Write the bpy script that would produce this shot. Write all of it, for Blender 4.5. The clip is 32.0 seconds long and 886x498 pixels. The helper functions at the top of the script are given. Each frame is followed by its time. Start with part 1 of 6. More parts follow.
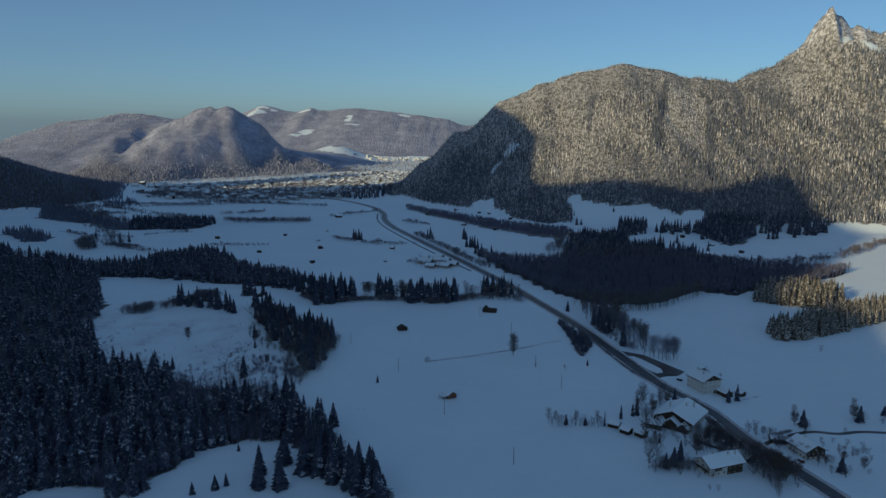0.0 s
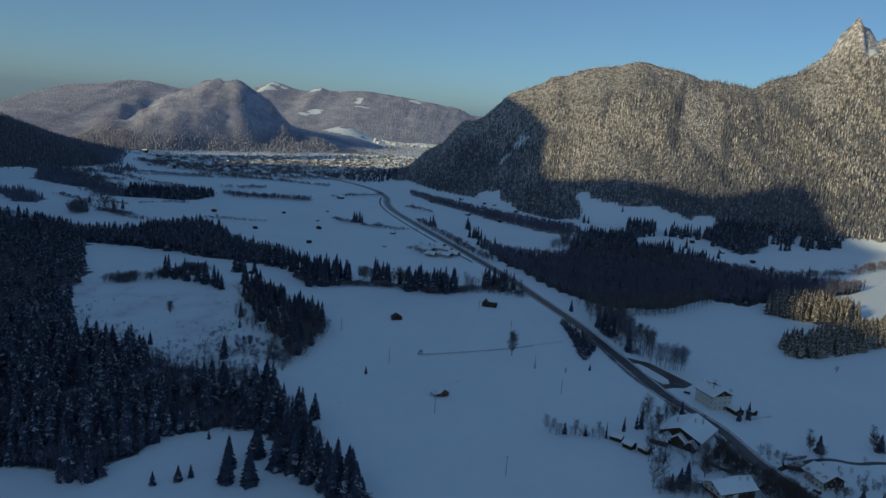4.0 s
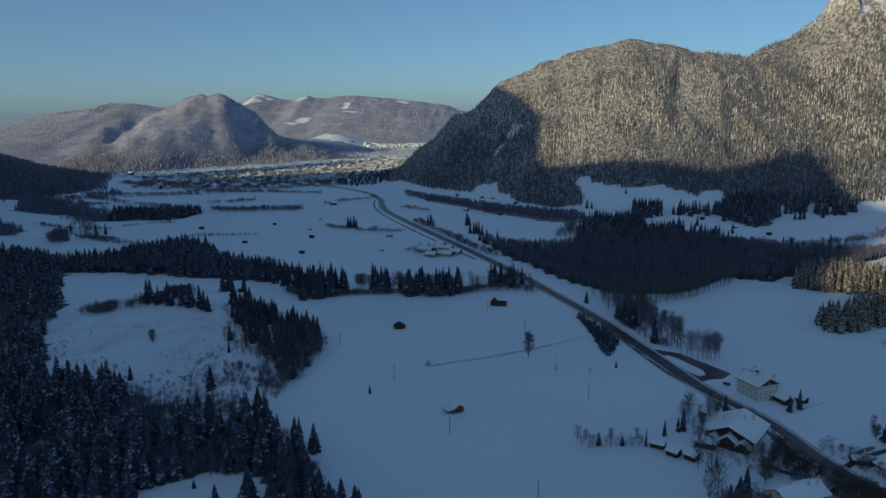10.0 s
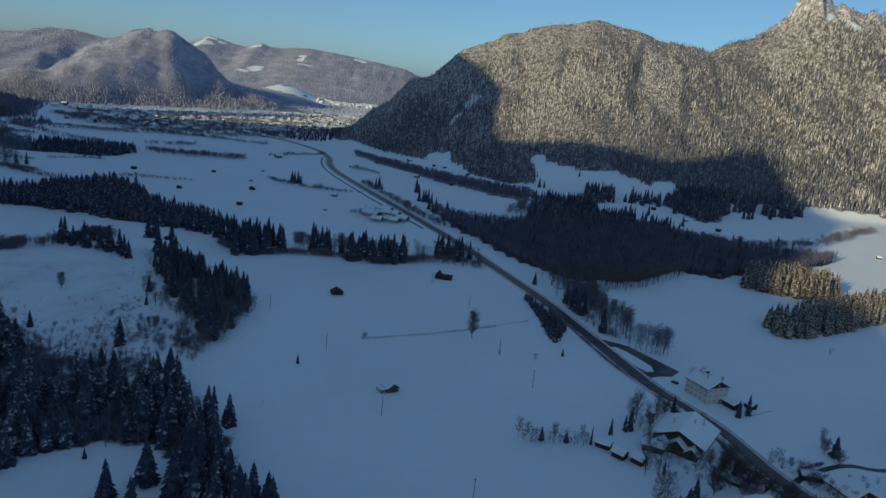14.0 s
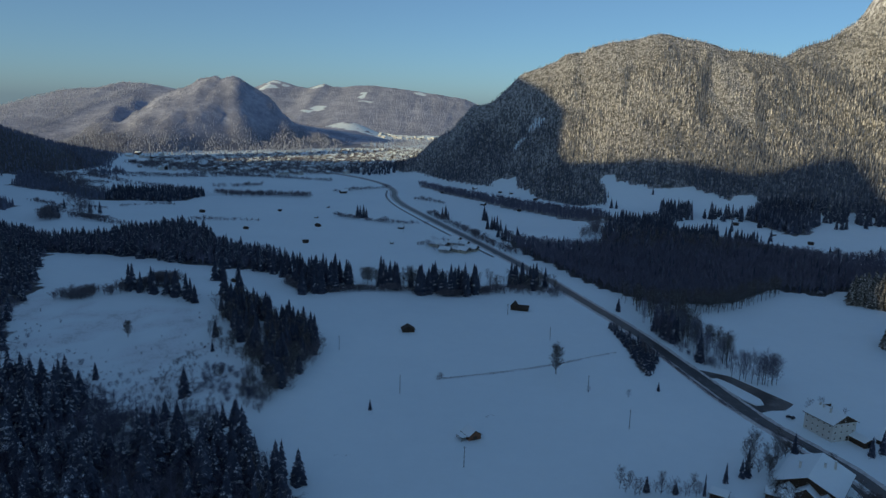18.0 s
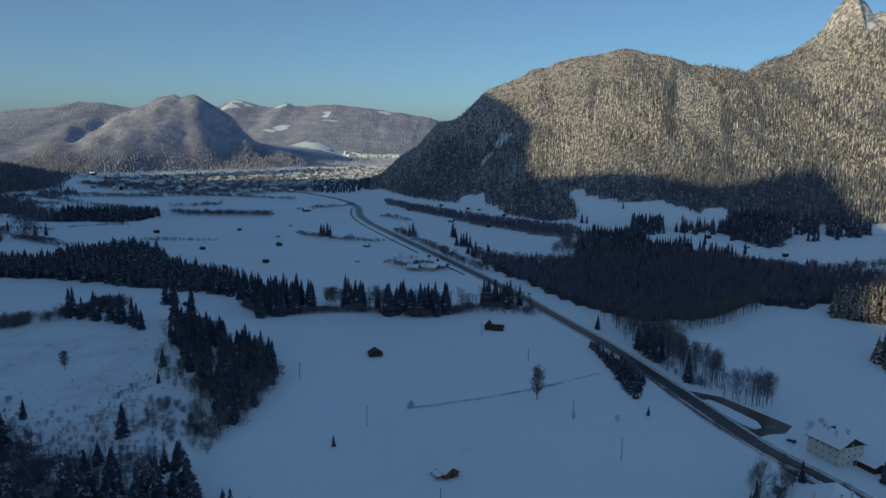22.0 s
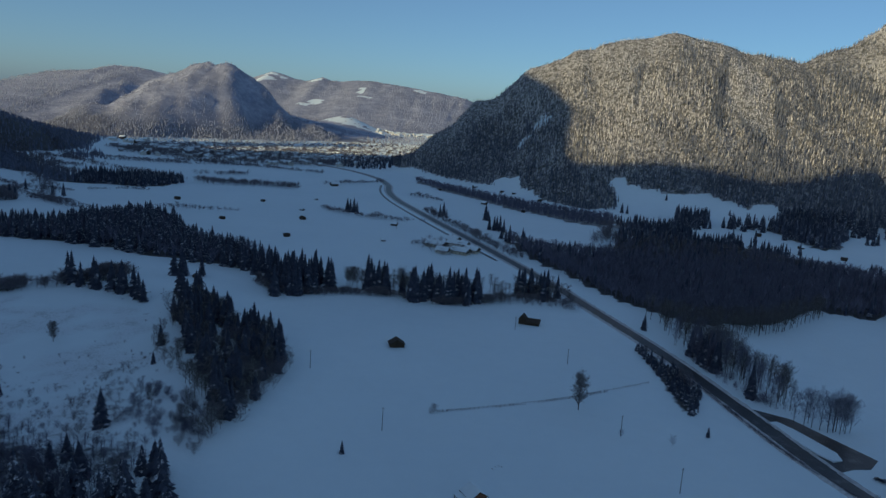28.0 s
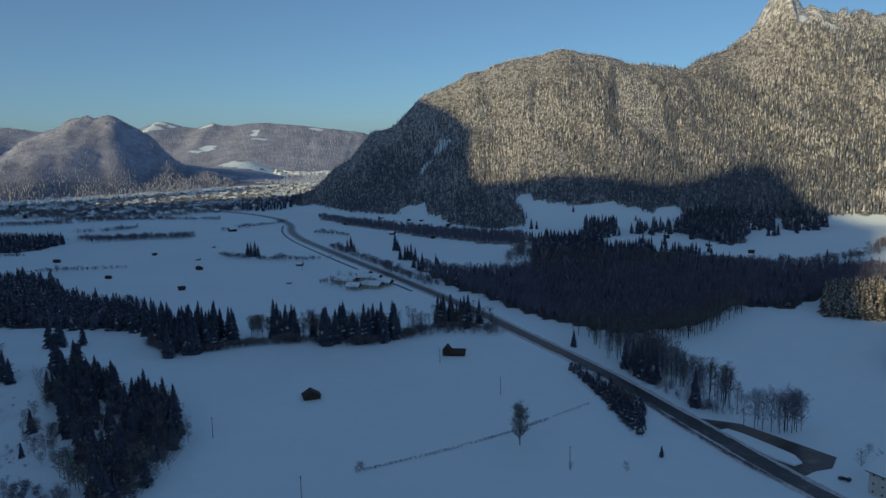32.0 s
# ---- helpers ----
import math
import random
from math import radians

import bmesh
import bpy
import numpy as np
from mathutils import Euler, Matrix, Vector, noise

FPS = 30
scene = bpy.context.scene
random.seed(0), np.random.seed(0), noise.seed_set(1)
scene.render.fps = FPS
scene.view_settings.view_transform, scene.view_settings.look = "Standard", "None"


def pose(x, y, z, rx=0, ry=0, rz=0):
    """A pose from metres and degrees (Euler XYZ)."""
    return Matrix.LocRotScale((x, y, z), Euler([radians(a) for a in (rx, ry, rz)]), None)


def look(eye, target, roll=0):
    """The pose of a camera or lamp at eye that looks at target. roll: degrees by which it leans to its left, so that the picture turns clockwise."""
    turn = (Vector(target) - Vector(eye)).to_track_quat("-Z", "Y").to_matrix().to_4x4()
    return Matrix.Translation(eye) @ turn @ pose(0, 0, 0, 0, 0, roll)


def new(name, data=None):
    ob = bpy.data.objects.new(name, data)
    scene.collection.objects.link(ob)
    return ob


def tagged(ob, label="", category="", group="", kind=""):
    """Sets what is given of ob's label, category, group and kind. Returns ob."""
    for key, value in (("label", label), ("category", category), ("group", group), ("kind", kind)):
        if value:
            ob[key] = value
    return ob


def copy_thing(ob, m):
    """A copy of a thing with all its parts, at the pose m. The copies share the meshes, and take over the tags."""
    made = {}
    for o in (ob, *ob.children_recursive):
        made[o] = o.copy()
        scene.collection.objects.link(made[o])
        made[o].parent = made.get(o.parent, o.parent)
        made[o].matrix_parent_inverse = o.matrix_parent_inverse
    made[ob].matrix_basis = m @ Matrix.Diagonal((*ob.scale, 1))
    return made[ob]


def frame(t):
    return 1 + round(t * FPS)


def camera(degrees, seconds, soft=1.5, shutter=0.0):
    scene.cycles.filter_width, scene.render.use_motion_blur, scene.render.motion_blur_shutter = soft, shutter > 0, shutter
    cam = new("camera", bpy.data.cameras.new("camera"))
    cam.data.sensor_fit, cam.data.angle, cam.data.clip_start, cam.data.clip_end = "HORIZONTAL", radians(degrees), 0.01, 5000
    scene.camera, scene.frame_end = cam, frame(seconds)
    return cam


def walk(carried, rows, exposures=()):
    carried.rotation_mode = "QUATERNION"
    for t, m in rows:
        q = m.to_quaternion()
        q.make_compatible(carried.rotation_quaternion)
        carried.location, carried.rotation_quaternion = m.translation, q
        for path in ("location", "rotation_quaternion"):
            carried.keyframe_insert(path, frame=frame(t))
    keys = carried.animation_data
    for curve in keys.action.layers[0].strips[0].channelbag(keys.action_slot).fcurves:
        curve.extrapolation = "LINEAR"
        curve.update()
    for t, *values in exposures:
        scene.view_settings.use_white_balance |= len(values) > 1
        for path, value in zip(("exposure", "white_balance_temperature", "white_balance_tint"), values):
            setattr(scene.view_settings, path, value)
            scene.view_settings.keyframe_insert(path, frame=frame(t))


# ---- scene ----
cam = camera(62.0, 32.0, soft=1.45)

# time, x, y, z, heading (degrees, clockwise from +y), pitch, bank
PATH = [
    (0, -0.00, -0.00, 170.00, -1.007, -9.714, -0.280),
    (0.5, 0.13, 4.15, 169.28, -0.942, -9.977, 0.620),
    (1, 0.22, 8.29, 168.59, -0.986, -10.072, 1.452),
    (1.5, 0.34, 12.34, 167.77, -0.860, -7.821, -0.434),
    (2, 0.40, 16.04, 166.42, -1.823, -1.282, -3.844),
    (2.5, 0.19, 19.65, 165.13, -0.351, -5.117, -3.089),
    (3, -0.23, 23.40, 164.24, -1.066, -10.658, -3.443),
    (3.5, -0.46, 27.27, 163.53, -1.344, -10.696, -4.694),
    (5.5, -0.41, 42.88, 160.62, 0.192, -9.552, -1.279),
    (6, -0.51, 46.62, 159.83, -0.107, -10.520, -1.698),
    (6.5, -0.64, 50.26, 159.09, -1.237, -10.419, -0.723),
    (7, -0.78, 53.89, 158.39, -1.932, -10.867, -1.004),
    (7.5, -0.96, 57.57, 157.70, -1.223, -11.080, -1.757),
    (8, -1.29, 61.33, 157.17, -0.560, -11.194, -0.429),
    (8.5, -1.49, 65.11, 156.68, -2.370, -11.273, -2.579),
    (9, -1.37, 68.90, 155.99, -3.713, -10.429, -3.410),
    (9.5, -1.28, 72.82, 155.21, -2.830, -10.901, -1.272),
    (10, -1.48, 76.85, 154.41, -1.140, -10.572, 0.690),
    (10.5, -2.02, 80.83, 153.56, -1.389, -10.151, -0.629),
    (11, -2.62, 84.75, 152.71, -2.414, -11.478, -3.396),
    (11.5, -2.88, 88.77, 152.00, -3.388, -11.889, -3.209),
    (12, -2.94, 92.87, 151.17, -3.032, -11.586, -1.828),
    (12.5, -2.94, 97.01, 150.17, -2.200, -12.153, -0.985),
    (13, -3.07, 101.19, 149.16, 6.378, -12.102, -2.985),
    (13.5, -3.77, 105.35, 148.22, 5.413, -12.164, -2.640),
    (14, -4.35, 109.47, 147.43, 3.477, -12.808, -5.589),
    (14.5, -5.39, 113.54, 146.64, 4.233, -12.419, -4.802),
    (15, -6.01, 117.42, 145.97, 1.439, -12.172, -4.421),
    (15.5, -6.45, 121.09, 145.37, 0.574, -11.329, -5.125),
    (17.5, -7.18, 134.98, 142.79, -1.293, -10.886, -2.552),
    (18, -7.45, 138.65, 142.09, -1.970, -10.905, -1.662),
    (18.5, -7.68, 142.56, 141.24, -2.944, -11.016, -1.483),
    (19, -7.91, 146.69, 140.19, -0.293, -10.707, -2.839),
    (19.5, -8.14, 150.90, 138.99, 0.215, -10.634, -2.241),
    (20, -8.30, 155.16, 137.87, 1.084, -10.520, -1.771),
    (20.5, -8.56, 159.31, 136.87, 1.841, -10.250, -0.749),
    (21, -8.88, 163.26, 135.98, 1.693, -9.996, 0.763),
    (21.5, -9.26, 166.99, 135.14, 1.795, -9.576, -0.123),
    (22, -9.64, 170.62, 134.40, 0.618, -9.351, -1.196),
    (22.5, -10.00, 174.23, 133.72, -0.189, -9.107, -0.817),
    (23, -10.28, 177.85, 132.93, -0.555, -9.221, -0.317),
    (23.5, -10.70, 181.58, 132.13, 0.549, -9.900, 0.167),
    (24, -11.13, 185.43, 131.43, 1.257, -9.780, 1.334),
    (24.5, -11.35, 189.24, 130.64, 0.440, -9.269, 0.117),
    (25, -11.50, 193.11, 129.87, -0.943, -7.807, -1.457),
    (25.5, -11.73, 197.07, 129.07, -0.378, -7.982, -1.202),
    (27.5, -13.13, 213.26, 126.12, 0.156, -9.519, -4.782),
    (28, -12.97, 217.26, 125.70, -1.496, -10.750, -3.982),
    (28.5, -12.55, 221.07, 125.09, -0.354, -10.121, 2.122),
    (29, -12.34, 224.83, 124.42, 0.503, -9.851, 2.851),
    (29.5, -12.41, 228.63, 123.73, 1.358, -9.876, 0.622),
    (30, -12.79, 232.53, 123.01, 2.584, -9.556, -0.463),
    (30.5, -13.04, 236.61, 122.30, 2.174, -10.164, -2.392),
    (31, -12.82, 240.86, 121.50, 0.705, -10.324, -1.824),
    (31.5, -12.45, 245.21, 120.33, 2.752, -8.740, 0.467),
    (32, -12.21, 249.81, 119.16, 5.412, -8.136, 1.016),
]


def path_row(t, x, y, z, heading, pitch, bank):
    return t, pose(x, y, z, 90 + pitch, 0, -heading) @ pose(0, 0, 0, 0, 0, -bank)


walk(cam, [path_row(*r) for r in PATH], [(0, 0.04, 10000, -2), (7, -0.06, 10000, -2), (13, 0.18, 10000, -2), (22, 0.15, 10000, -2), (32, 0.1, 10000, -2)])

# ---- sky and sun: low winter sun behind the ridge to the south-west ----
SUN = Vector((-1.0, -1.0, 0.396)).normalized()
world = bpy.data.worlds.new("winter_sky")
scene.world = world
world.use_nodes = True
wn, wl = world.node_tree.nodes, world.node_tree.links
wn.clear()
sky = wn.new("ShaderNodeTexSky")
sky.sky_type, sky.sun_disc = "NISHITA", False
sky.sun_elevation = math.asin(SUN.z)
sky.sun_rotation = math.atan2(SUN.x, SUN.y)
sky.altitude, sky.air_density, sky.dust_density, sky.ozone_density = 1500, 0.8, 2.6, 7.6
bg = wn.new("ShaderNodeBackground")
bg.inputs["Strength"].default_value = 0.180
wo = wn.new("ShaderNodeOutputWorld")
# a thin, even veil of winter haze over the clear sky
veil = wn.new("ShaderNodeMix")
veil.data_type = "RGBA"
veil.inputs[0].default_value = 0.42
veil.inputs[7].default_value = (0.42, 0.78, 1.80, 1)
wl.new(sky.outputs[0], veil.inputs[6])
wl.new(veil.outputs[2], bg.inputs[0])
wl.new(bg.outputs[0], wo.inputs[0])

lamp = bpy.data.lights.new("sun", "SUN")
lamp.energy, lamp.angle, lamp.color = 2.5, radians(0.6), (1.0, 0.89, 0.755)
sun = new("sun", lamp)
sun.matrix_world = look(SUN * 3000, (0, 0, 0))

# ---- materials ----
def material(name, rough=0.8, metal=0.0):
    m = bpy.data.materials.new(name)
    m.use_nodes = True
    nt = m.node_tree
    p = nt.nodes["Principled BSDF"]
    p.inputs["Roughness"].default_value, p.inputs["Metallic"].default_value = rough, metal
    p.inputs["Specular IOR Level"].default_value = 0.25
    return m, nt, p


def node(nt, kind, **values):
    n = nt.nodes.new(kind)
    for k, v in values.items():
        n.inputs[k.replace("_", " ")].default_value = v
    return n


def coords(nt, scale=1.0):
    c, mp = nt.nodes.new("ShaderNodeTexCoord"), nt.nodes.new("ShaderNodeMapping")
    mp.inputs["Scale"].default_value = (scale, scale, scale)
    nt.links.new(c.outputs["Object"], mp.inputs[0])
    return mp.outputs[0]


def noise_node(nt, scale, detail=4.0, rough=0.6, vector=None):
    n = node(nt, "ShaderNodeTexNoise", Scale=scale, Detail=detail, Roughness=rough)
    if vector is not None:
        nt.links.new(vector, n.inputs["Vector"])
    return n.outputs[0]


def ramp(nt, fac, stops):
    r = nt.nodes.new("ShaderNodeValToRGB")
    r.color_ramp.elements[0].position, r.color_ramp.elements[0].color = stops[0][0], (*stops[0][1], 1)
    r.color_ramp.elements[1].position, r.color_ramp.elements[1].color = stops[-1][0], (*stops[-1][1], 1)
    for pos, col in stops[1:-1]:
        r.color_ramp.elements.new(pos).color = (*col, 1)
    nt.links.new(fac, r.inputs[0])
    return r.outputs[0]


def mix(nt, fac, a, b, blend="MIX"):
    n = nt.nodes.new("ShaderNodeMix")
    n.data_type, n.blend_type = "RGBA", blend
    for k, v in ((0, fac), (6, a), (7, b)):
        if isinstance(v, bpy.types.NodeSocket):
            nt.links.new(v, n.inputs[k])
        else:
            n.inputs[k].default_value = (*v, 1) if isinstance(v, tuple) else v
    return n.outputs[2]


def maths(nt, op, a, b=0.0, clamp=False):
    n = nt.nodes.new("ShaderNodeMath")
    n.operation, n.use_clamp = op, clamp
    for k, v in ((0, a), (1, b)):
        if isinstance(v, bpy.types.NodeSocket):
            nt.links.new(v, n.inputs[k])
        else:
            n.inputs[k].default_value = v
    return n.outputs[0]


def bump(nt, p, height, strength=0.3, distance=0.1):
    b = node(nt, "ShaderNodeBump", Strength=strength, Distance=distance)
    nt.links.new(height, b.inputs["Height"])
    nt.links.new(b.outputs[0], p.inputs["Normal"])


def upward(nt, low, high):
    """0 to 1 as the face turns from level to upward."""
    g, s = nt.nodes.new("ShaderNodeNewGeometry"), nt.nodes.new("ShaderNodeSeparateXYZ")
    nt.links.new(g.outputs["Normal"], s.inputs[0])
    m = nt.nodes.new("ShaderNodeMapRange")
    m.inputs["From Min"].default_value, m.inputs["From Max"].default_value = low, high
    nt.links.new(s.outputs[2], m.inputs[0])
    return m.outputs[0]


def mottled(name, dark, light, scale=1.0, rough=0.8, bumpy=0.2, fine=6.0, metal=0.0):
    m, nt, p = material(name, rough, metal)
    v = coords(nt)
    a = noise_node(nt, scale, 5, 0.65, v)
    b = noise_node(nt, scale * fine, 4, 0.6, v)
    both = maths(nt, "ADD", maths(nt, "MULTIPLY", a, 0.6), maths(nt, "MULTIPLY", b, 0.4))
    rnd = nt.nodes.new("ShaderNodeObjectInfo").outputs["Random"]
    both = maths(nt, "ADD", both, maths(nt, "MULTIPLY", maths(nt, "SUBTRACT", rnd, 0.5), 0.12))
    nt.links.new(ramp(nt, both, [(0.3, dark), (0.7, light)]), p.inputs["Base Color"])
    if bumpy:
        bump(nt, p, b, bumpy, 0.05)
    return m


def snowy(name, dark, light, snow_col, low, high, scale=0.6, amount=0.5, rough=0.85, patches=0.0, clump=0.55, edge=0.2):
    """Foliage, bark or rock with snow lying on what faces up; amount: how much of it is covered, patches: how uneven from place to place."""
    m, nt, p = material(name, rough)
    v = coords(nt)
    g = nt.nodes.new("ShaderNodeNewGeometry")
    isl = g.outputs["Random Per Island"]
    rnd = nt.nodes.new("ShaderNodeObjectInfo").outputs["Random"]
    a = noise_node(nt, scale, 5, 0.7, v)
    base = ramp(nt, maths(nt, "ADD", maths(nt, "MULTIPLY", a, 0.6), maths(nt, "MULTIPLY", isl, 0.4)), [(0.3, dark), (0.75, light)])
    up = upward(nt, low, high)
    pick = maths(nt, "ADD", maths(nt, "MULTIPLY", a, 1.0 - clump), maths(nt, "MULTIPLY", isl, clump))
    if patches:
        big = noise_node(nt, 0.011, 4, 0.65, v)
        pick = maths(nt, "ADD", pick, maths(nt, "MULTIPLY", maths(nt, "SUBTRACT", big, 0.5), patches))
    lie = nt.nodes.new("ShaderNodeMapRange")
    lie.inputs["From Min"].default_value, lie.inputs["From Max"].default_value = 0.95 - amount, 0.95 - amount + edge
    nt.links.new(pick, lie.inputs[0])
    nt.links.new(mix(nt, maths(nt, "MULTIPLY", up, lie.outputs[0], True), base, snow_col), p.inputs["Base Color"])
    return m


SNOW_COL = (0.82, 0.88, 0.92)
M = {}
# the ground sheet: snow, with forest floor and bare rock where the cover layers say so
m, nt, p = material("snow_ground", 0.7)
v = coords(nt)
att = nt.nodes.new("ShaderNodeVertexColor")
att.layer_name = "cover"
sep = nt.nodes.new("ShaderNodeSeparateColor")
nt.links.new(att.outputs["Color"], sep.inputs[0])
n1, n2, n3 = noise_node(nt, 0.012, 6, 0.6, v), noise_node(nt, 0.12, 6, 0.7, v), noise_node(nt, 1.3, 4, 0.6, v)
snow = ramp(nt, maths(nt, "ADD", maths(nt, "MULTIPLY", n1, 0.6), maths(nt, "MULTIPLY", n2, 0.4)), [(0.3, (0.735, 0.86, 0.89)), (0.7, (0.805, 0.925, 0.945))])
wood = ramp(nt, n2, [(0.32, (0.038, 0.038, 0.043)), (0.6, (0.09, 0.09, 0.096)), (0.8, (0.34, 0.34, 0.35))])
att2 = nt.nodes.new("ShaderNodeVertexColor")
att2.layer_name = "frost"
sep2 = nt.nodes.new("ShaderNodeSeparateColor")
nt.links.new(att2.outputs["Color"], sep2.inputs[0])
# far slopes: rime, with distance haze put into the ground colour
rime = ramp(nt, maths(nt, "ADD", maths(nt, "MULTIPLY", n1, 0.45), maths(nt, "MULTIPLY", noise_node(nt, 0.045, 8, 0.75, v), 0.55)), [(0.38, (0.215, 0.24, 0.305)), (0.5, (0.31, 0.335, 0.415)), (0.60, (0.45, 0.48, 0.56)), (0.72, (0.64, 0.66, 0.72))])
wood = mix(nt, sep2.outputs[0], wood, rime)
wood = mix(nt, sep2.outputs[1], wood, ramp(nt, n2, [(0.4, (0.09, 0.09, 0.08)), (0.62, (0.5, 0.5, 0.5))]))
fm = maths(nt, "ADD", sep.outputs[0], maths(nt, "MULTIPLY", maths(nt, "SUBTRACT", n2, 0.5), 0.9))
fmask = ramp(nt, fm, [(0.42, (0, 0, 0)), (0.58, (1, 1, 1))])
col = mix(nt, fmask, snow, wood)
scrub = ramp(nt, maths(nt, "ADD", maths(nt, "MULTIPLY", n3, 0.5), maths(nt, "MULTIPLY", n2, 0.5)), [(0.50, (0.72, 0.74, 0.78)), (0.58, (0.16, 0.13, 0.11))])
col = mix(nt, sep.outputs[1], col, scrub)
rock = ramp(nt, n2, [(0.34, (0.15, 0.145, 0.14)), (0.48, (0.36, 0.35, 0.335)), (0.58, (0.78, 0.78, 0.78))])
col = mix(nt, sep.outputs[2], col, rock)
nt.links.new(col, p.inputs["Base Color"])
bump(nt, p, maths(nt, "ADD", n2, maths(nt, "MULTIPLY", n3, 0.15)), 0.35, 0.8)
M["ground"] = m

M["needles"] = snowy("spruce_needles", (0.034, 0.045, 0.072), (0.084, 0.102, 0.142), SNOW_COL, -0.1, 0.6, 1.9, 0.34, clump=0.3, edge=0.1)
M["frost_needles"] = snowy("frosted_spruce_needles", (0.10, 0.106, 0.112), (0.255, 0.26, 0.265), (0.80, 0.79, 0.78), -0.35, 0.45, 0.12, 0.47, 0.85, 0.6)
# darker, bluer copy of the frosted needles: mountain shade put into the colour
M["shaded_needles"] = snowy("shaded_spruce_needles", (0.076, 0.092, 0.122), (0.188, 0.212, 0.25), (0.70, 0.70, 0.71), -0.1, 0.6, 0.12, 0.30, 0.85, 0.5)
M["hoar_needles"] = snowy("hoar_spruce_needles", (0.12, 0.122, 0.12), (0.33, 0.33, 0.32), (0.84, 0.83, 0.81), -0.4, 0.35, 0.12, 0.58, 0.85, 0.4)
# rime and distance haze share one pale blue-grey colour
M["hazy_rime_needles"] = snowy("hazy_rime_needles", (0.215, 0.24, 0.31), (0.325, 0.355, 0.44), (0.55, 0.58, 0.66), -0.3, 0.5, 0.03, 0.38, 0.85, 0.8)
# spruce needles lightened towards blue to paint haze on the western woods
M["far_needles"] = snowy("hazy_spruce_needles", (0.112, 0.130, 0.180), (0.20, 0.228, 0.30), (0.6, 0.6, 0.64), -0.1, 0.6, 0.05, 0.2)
# paled and blued for distance haze on the massif foot and far woods
M["foot_needles"] = snowy("haze_paled_needles", (0.27, 0.30, 0.37), (0.38, 0.42, 0.49), (0.55, 0.58, 0.64), -0.1, 0.6, 0.05, 0.25)
M["twigs"] = snowy("bare_frosted_twigs", (0.06, 0.054, 0.056), (0.165, 0.15, 0.15), SNOW_COL, -0.2, 0.9, 0.8, 0.36)
M["dark_twigs"] = snowy("bare_brown_twigs", (0.104, 0.096, 0.112), (0.228, 0.214, 0.242), SNOW_COL, 0.0, 1.0, 0.06, 0.26)
M["brown_twigs"] = snowy("brown_garden_twigs", (0.075, 0.060, 0.058), (0.17, 0.14, 0.135), SNOW_COL, 0.0, 1.0, 0.4, 0.2)
M["thicket_twigs"] = snowy("dusky_thicket_twigs", (0.094, 0.098, 0.142), (0.206, 0.212, 0.286), SNOW_COL, 0.0, 1.0, 0.06, 0.22)
M["shingle"] = snowy("snow_streaked_shingles", (0.030, 0.022, 0.018), (0.085, 0.062, 0.05), SNOW_COL, 0.2, 0.95, 0.5, 0.24)
M["dirty_snow"] = mottled("ploughed_dirty_snow", (0.34, 0.34, 0.34), (0.82, 0.83, 0.84), 0.5, 0.8, 0.5, 7.0)
# low-sun warmth put into the tan needle and snow colours of two groves
M["sunwarm_needles"] = snowy("sunwarm_frosted_needles", (0.060, 0.057, 0.050), (0.19, 0.175, 0.145), (0.8, 0.78, 0.74), -0.2, 0.7, 1.1, 0.45, clump=0.3)
M["bark"] = mottled("bark", (0.028, 0.022, 0.018), (0.085, 0.07, 0.06), 3.0, 0.95, 0.5)
M["roof_snow"] = mottled("snow_on_roof", (0.74, 0.855, 0.885), (0.81, 0.915, 0.935), 0.8, 0.65, 0.3)
M["old_wood"] = mottled("weathered_boards", (0.035, 0.024, 0.017), (0.12, 0.08, 0.055), 2.0, 0.9, 0.4, 9.0)
M["red_wood"] = mottled("red_brown_boards", (0.16, 0.06, 0.035), (0.30, 0.14, 0.085), 2.0, 0.85, 0.4, 9.0)
M["plaster"] = mottled("pale_plaster", (0.55, 0.53, 0.48), (0.72, 0.70, 0.65), 0.5, 0.9, 0.15, 12.0)
M["cream"] = mottled("cream_plaster", (0.52, 0.46, 0.36), (0.68, 0.62, 0.50), 0.5, 0.9, 0.15, 12.0)
M["frame"] = mottled("painted_window_frame", (0.30, 0.26, 0.22), (0.45, 0.40, 0.34), 3.0, 0.6, 0.1)
M["tile"] = mottled("dark_roof_tiles", (0.05, 0.035, 0.03), (0.13, 0.085, 0.07), 2.5, 0.8, 0.4)
M["metal"] = mottled("galvanised_steel", (0.22, 0.23, 0.24), (0.38, 0.39, 0.40), 4.0, 0.45, 0.1, 6.0, 0.8)
M["rubber"] = mottled("black_rubber", (0.012, 0.012, 0.012), (0.03, 0.03, 0.03), 5.0, 0.85, 0.1)
M["concrete"] = mottled("concrete", (0.24, 0.23, 0.22), (0.38, 0.37, 0.35), 1.2, 0.9, 0.25)

m, nt, p = material("window_glass", 0.08)
p.inputs["Base Color"].default_value = (0.02, 0.025, 0.03, 1)
p.inputs["Specular IOR Level"].default_value = 0.6
M["glass"] = m

m, nt, p = material("wet_asphalt_with_slush", 0.38)
v = coords(nt)
a, b = noise_node(nt, 0.15, 5, 0.6, v), noise_node(nt, 2.5, 4, 0.6, v)
base = ramp(nt, b, [(0.3, (0.028, 0.029, 0.033)), (0.7, (0.066, 0.066, 0.072))])
slush = ramp(nt, maths(nt, "ADD", maths(nt, "MULTIPLY", a, 0.7), maths(nt, "MULTIPLY", b, 0.3)), [(0.55, (0, 0, 0)), (0.74, (0.4, 0.4, 0.4))])
nt.links.new(mix(nt, slush, base, (0.42, 0.41, 0.41)), p.inputs["Base Color"])
bump(nt, p, b, 0.2, 0.02)
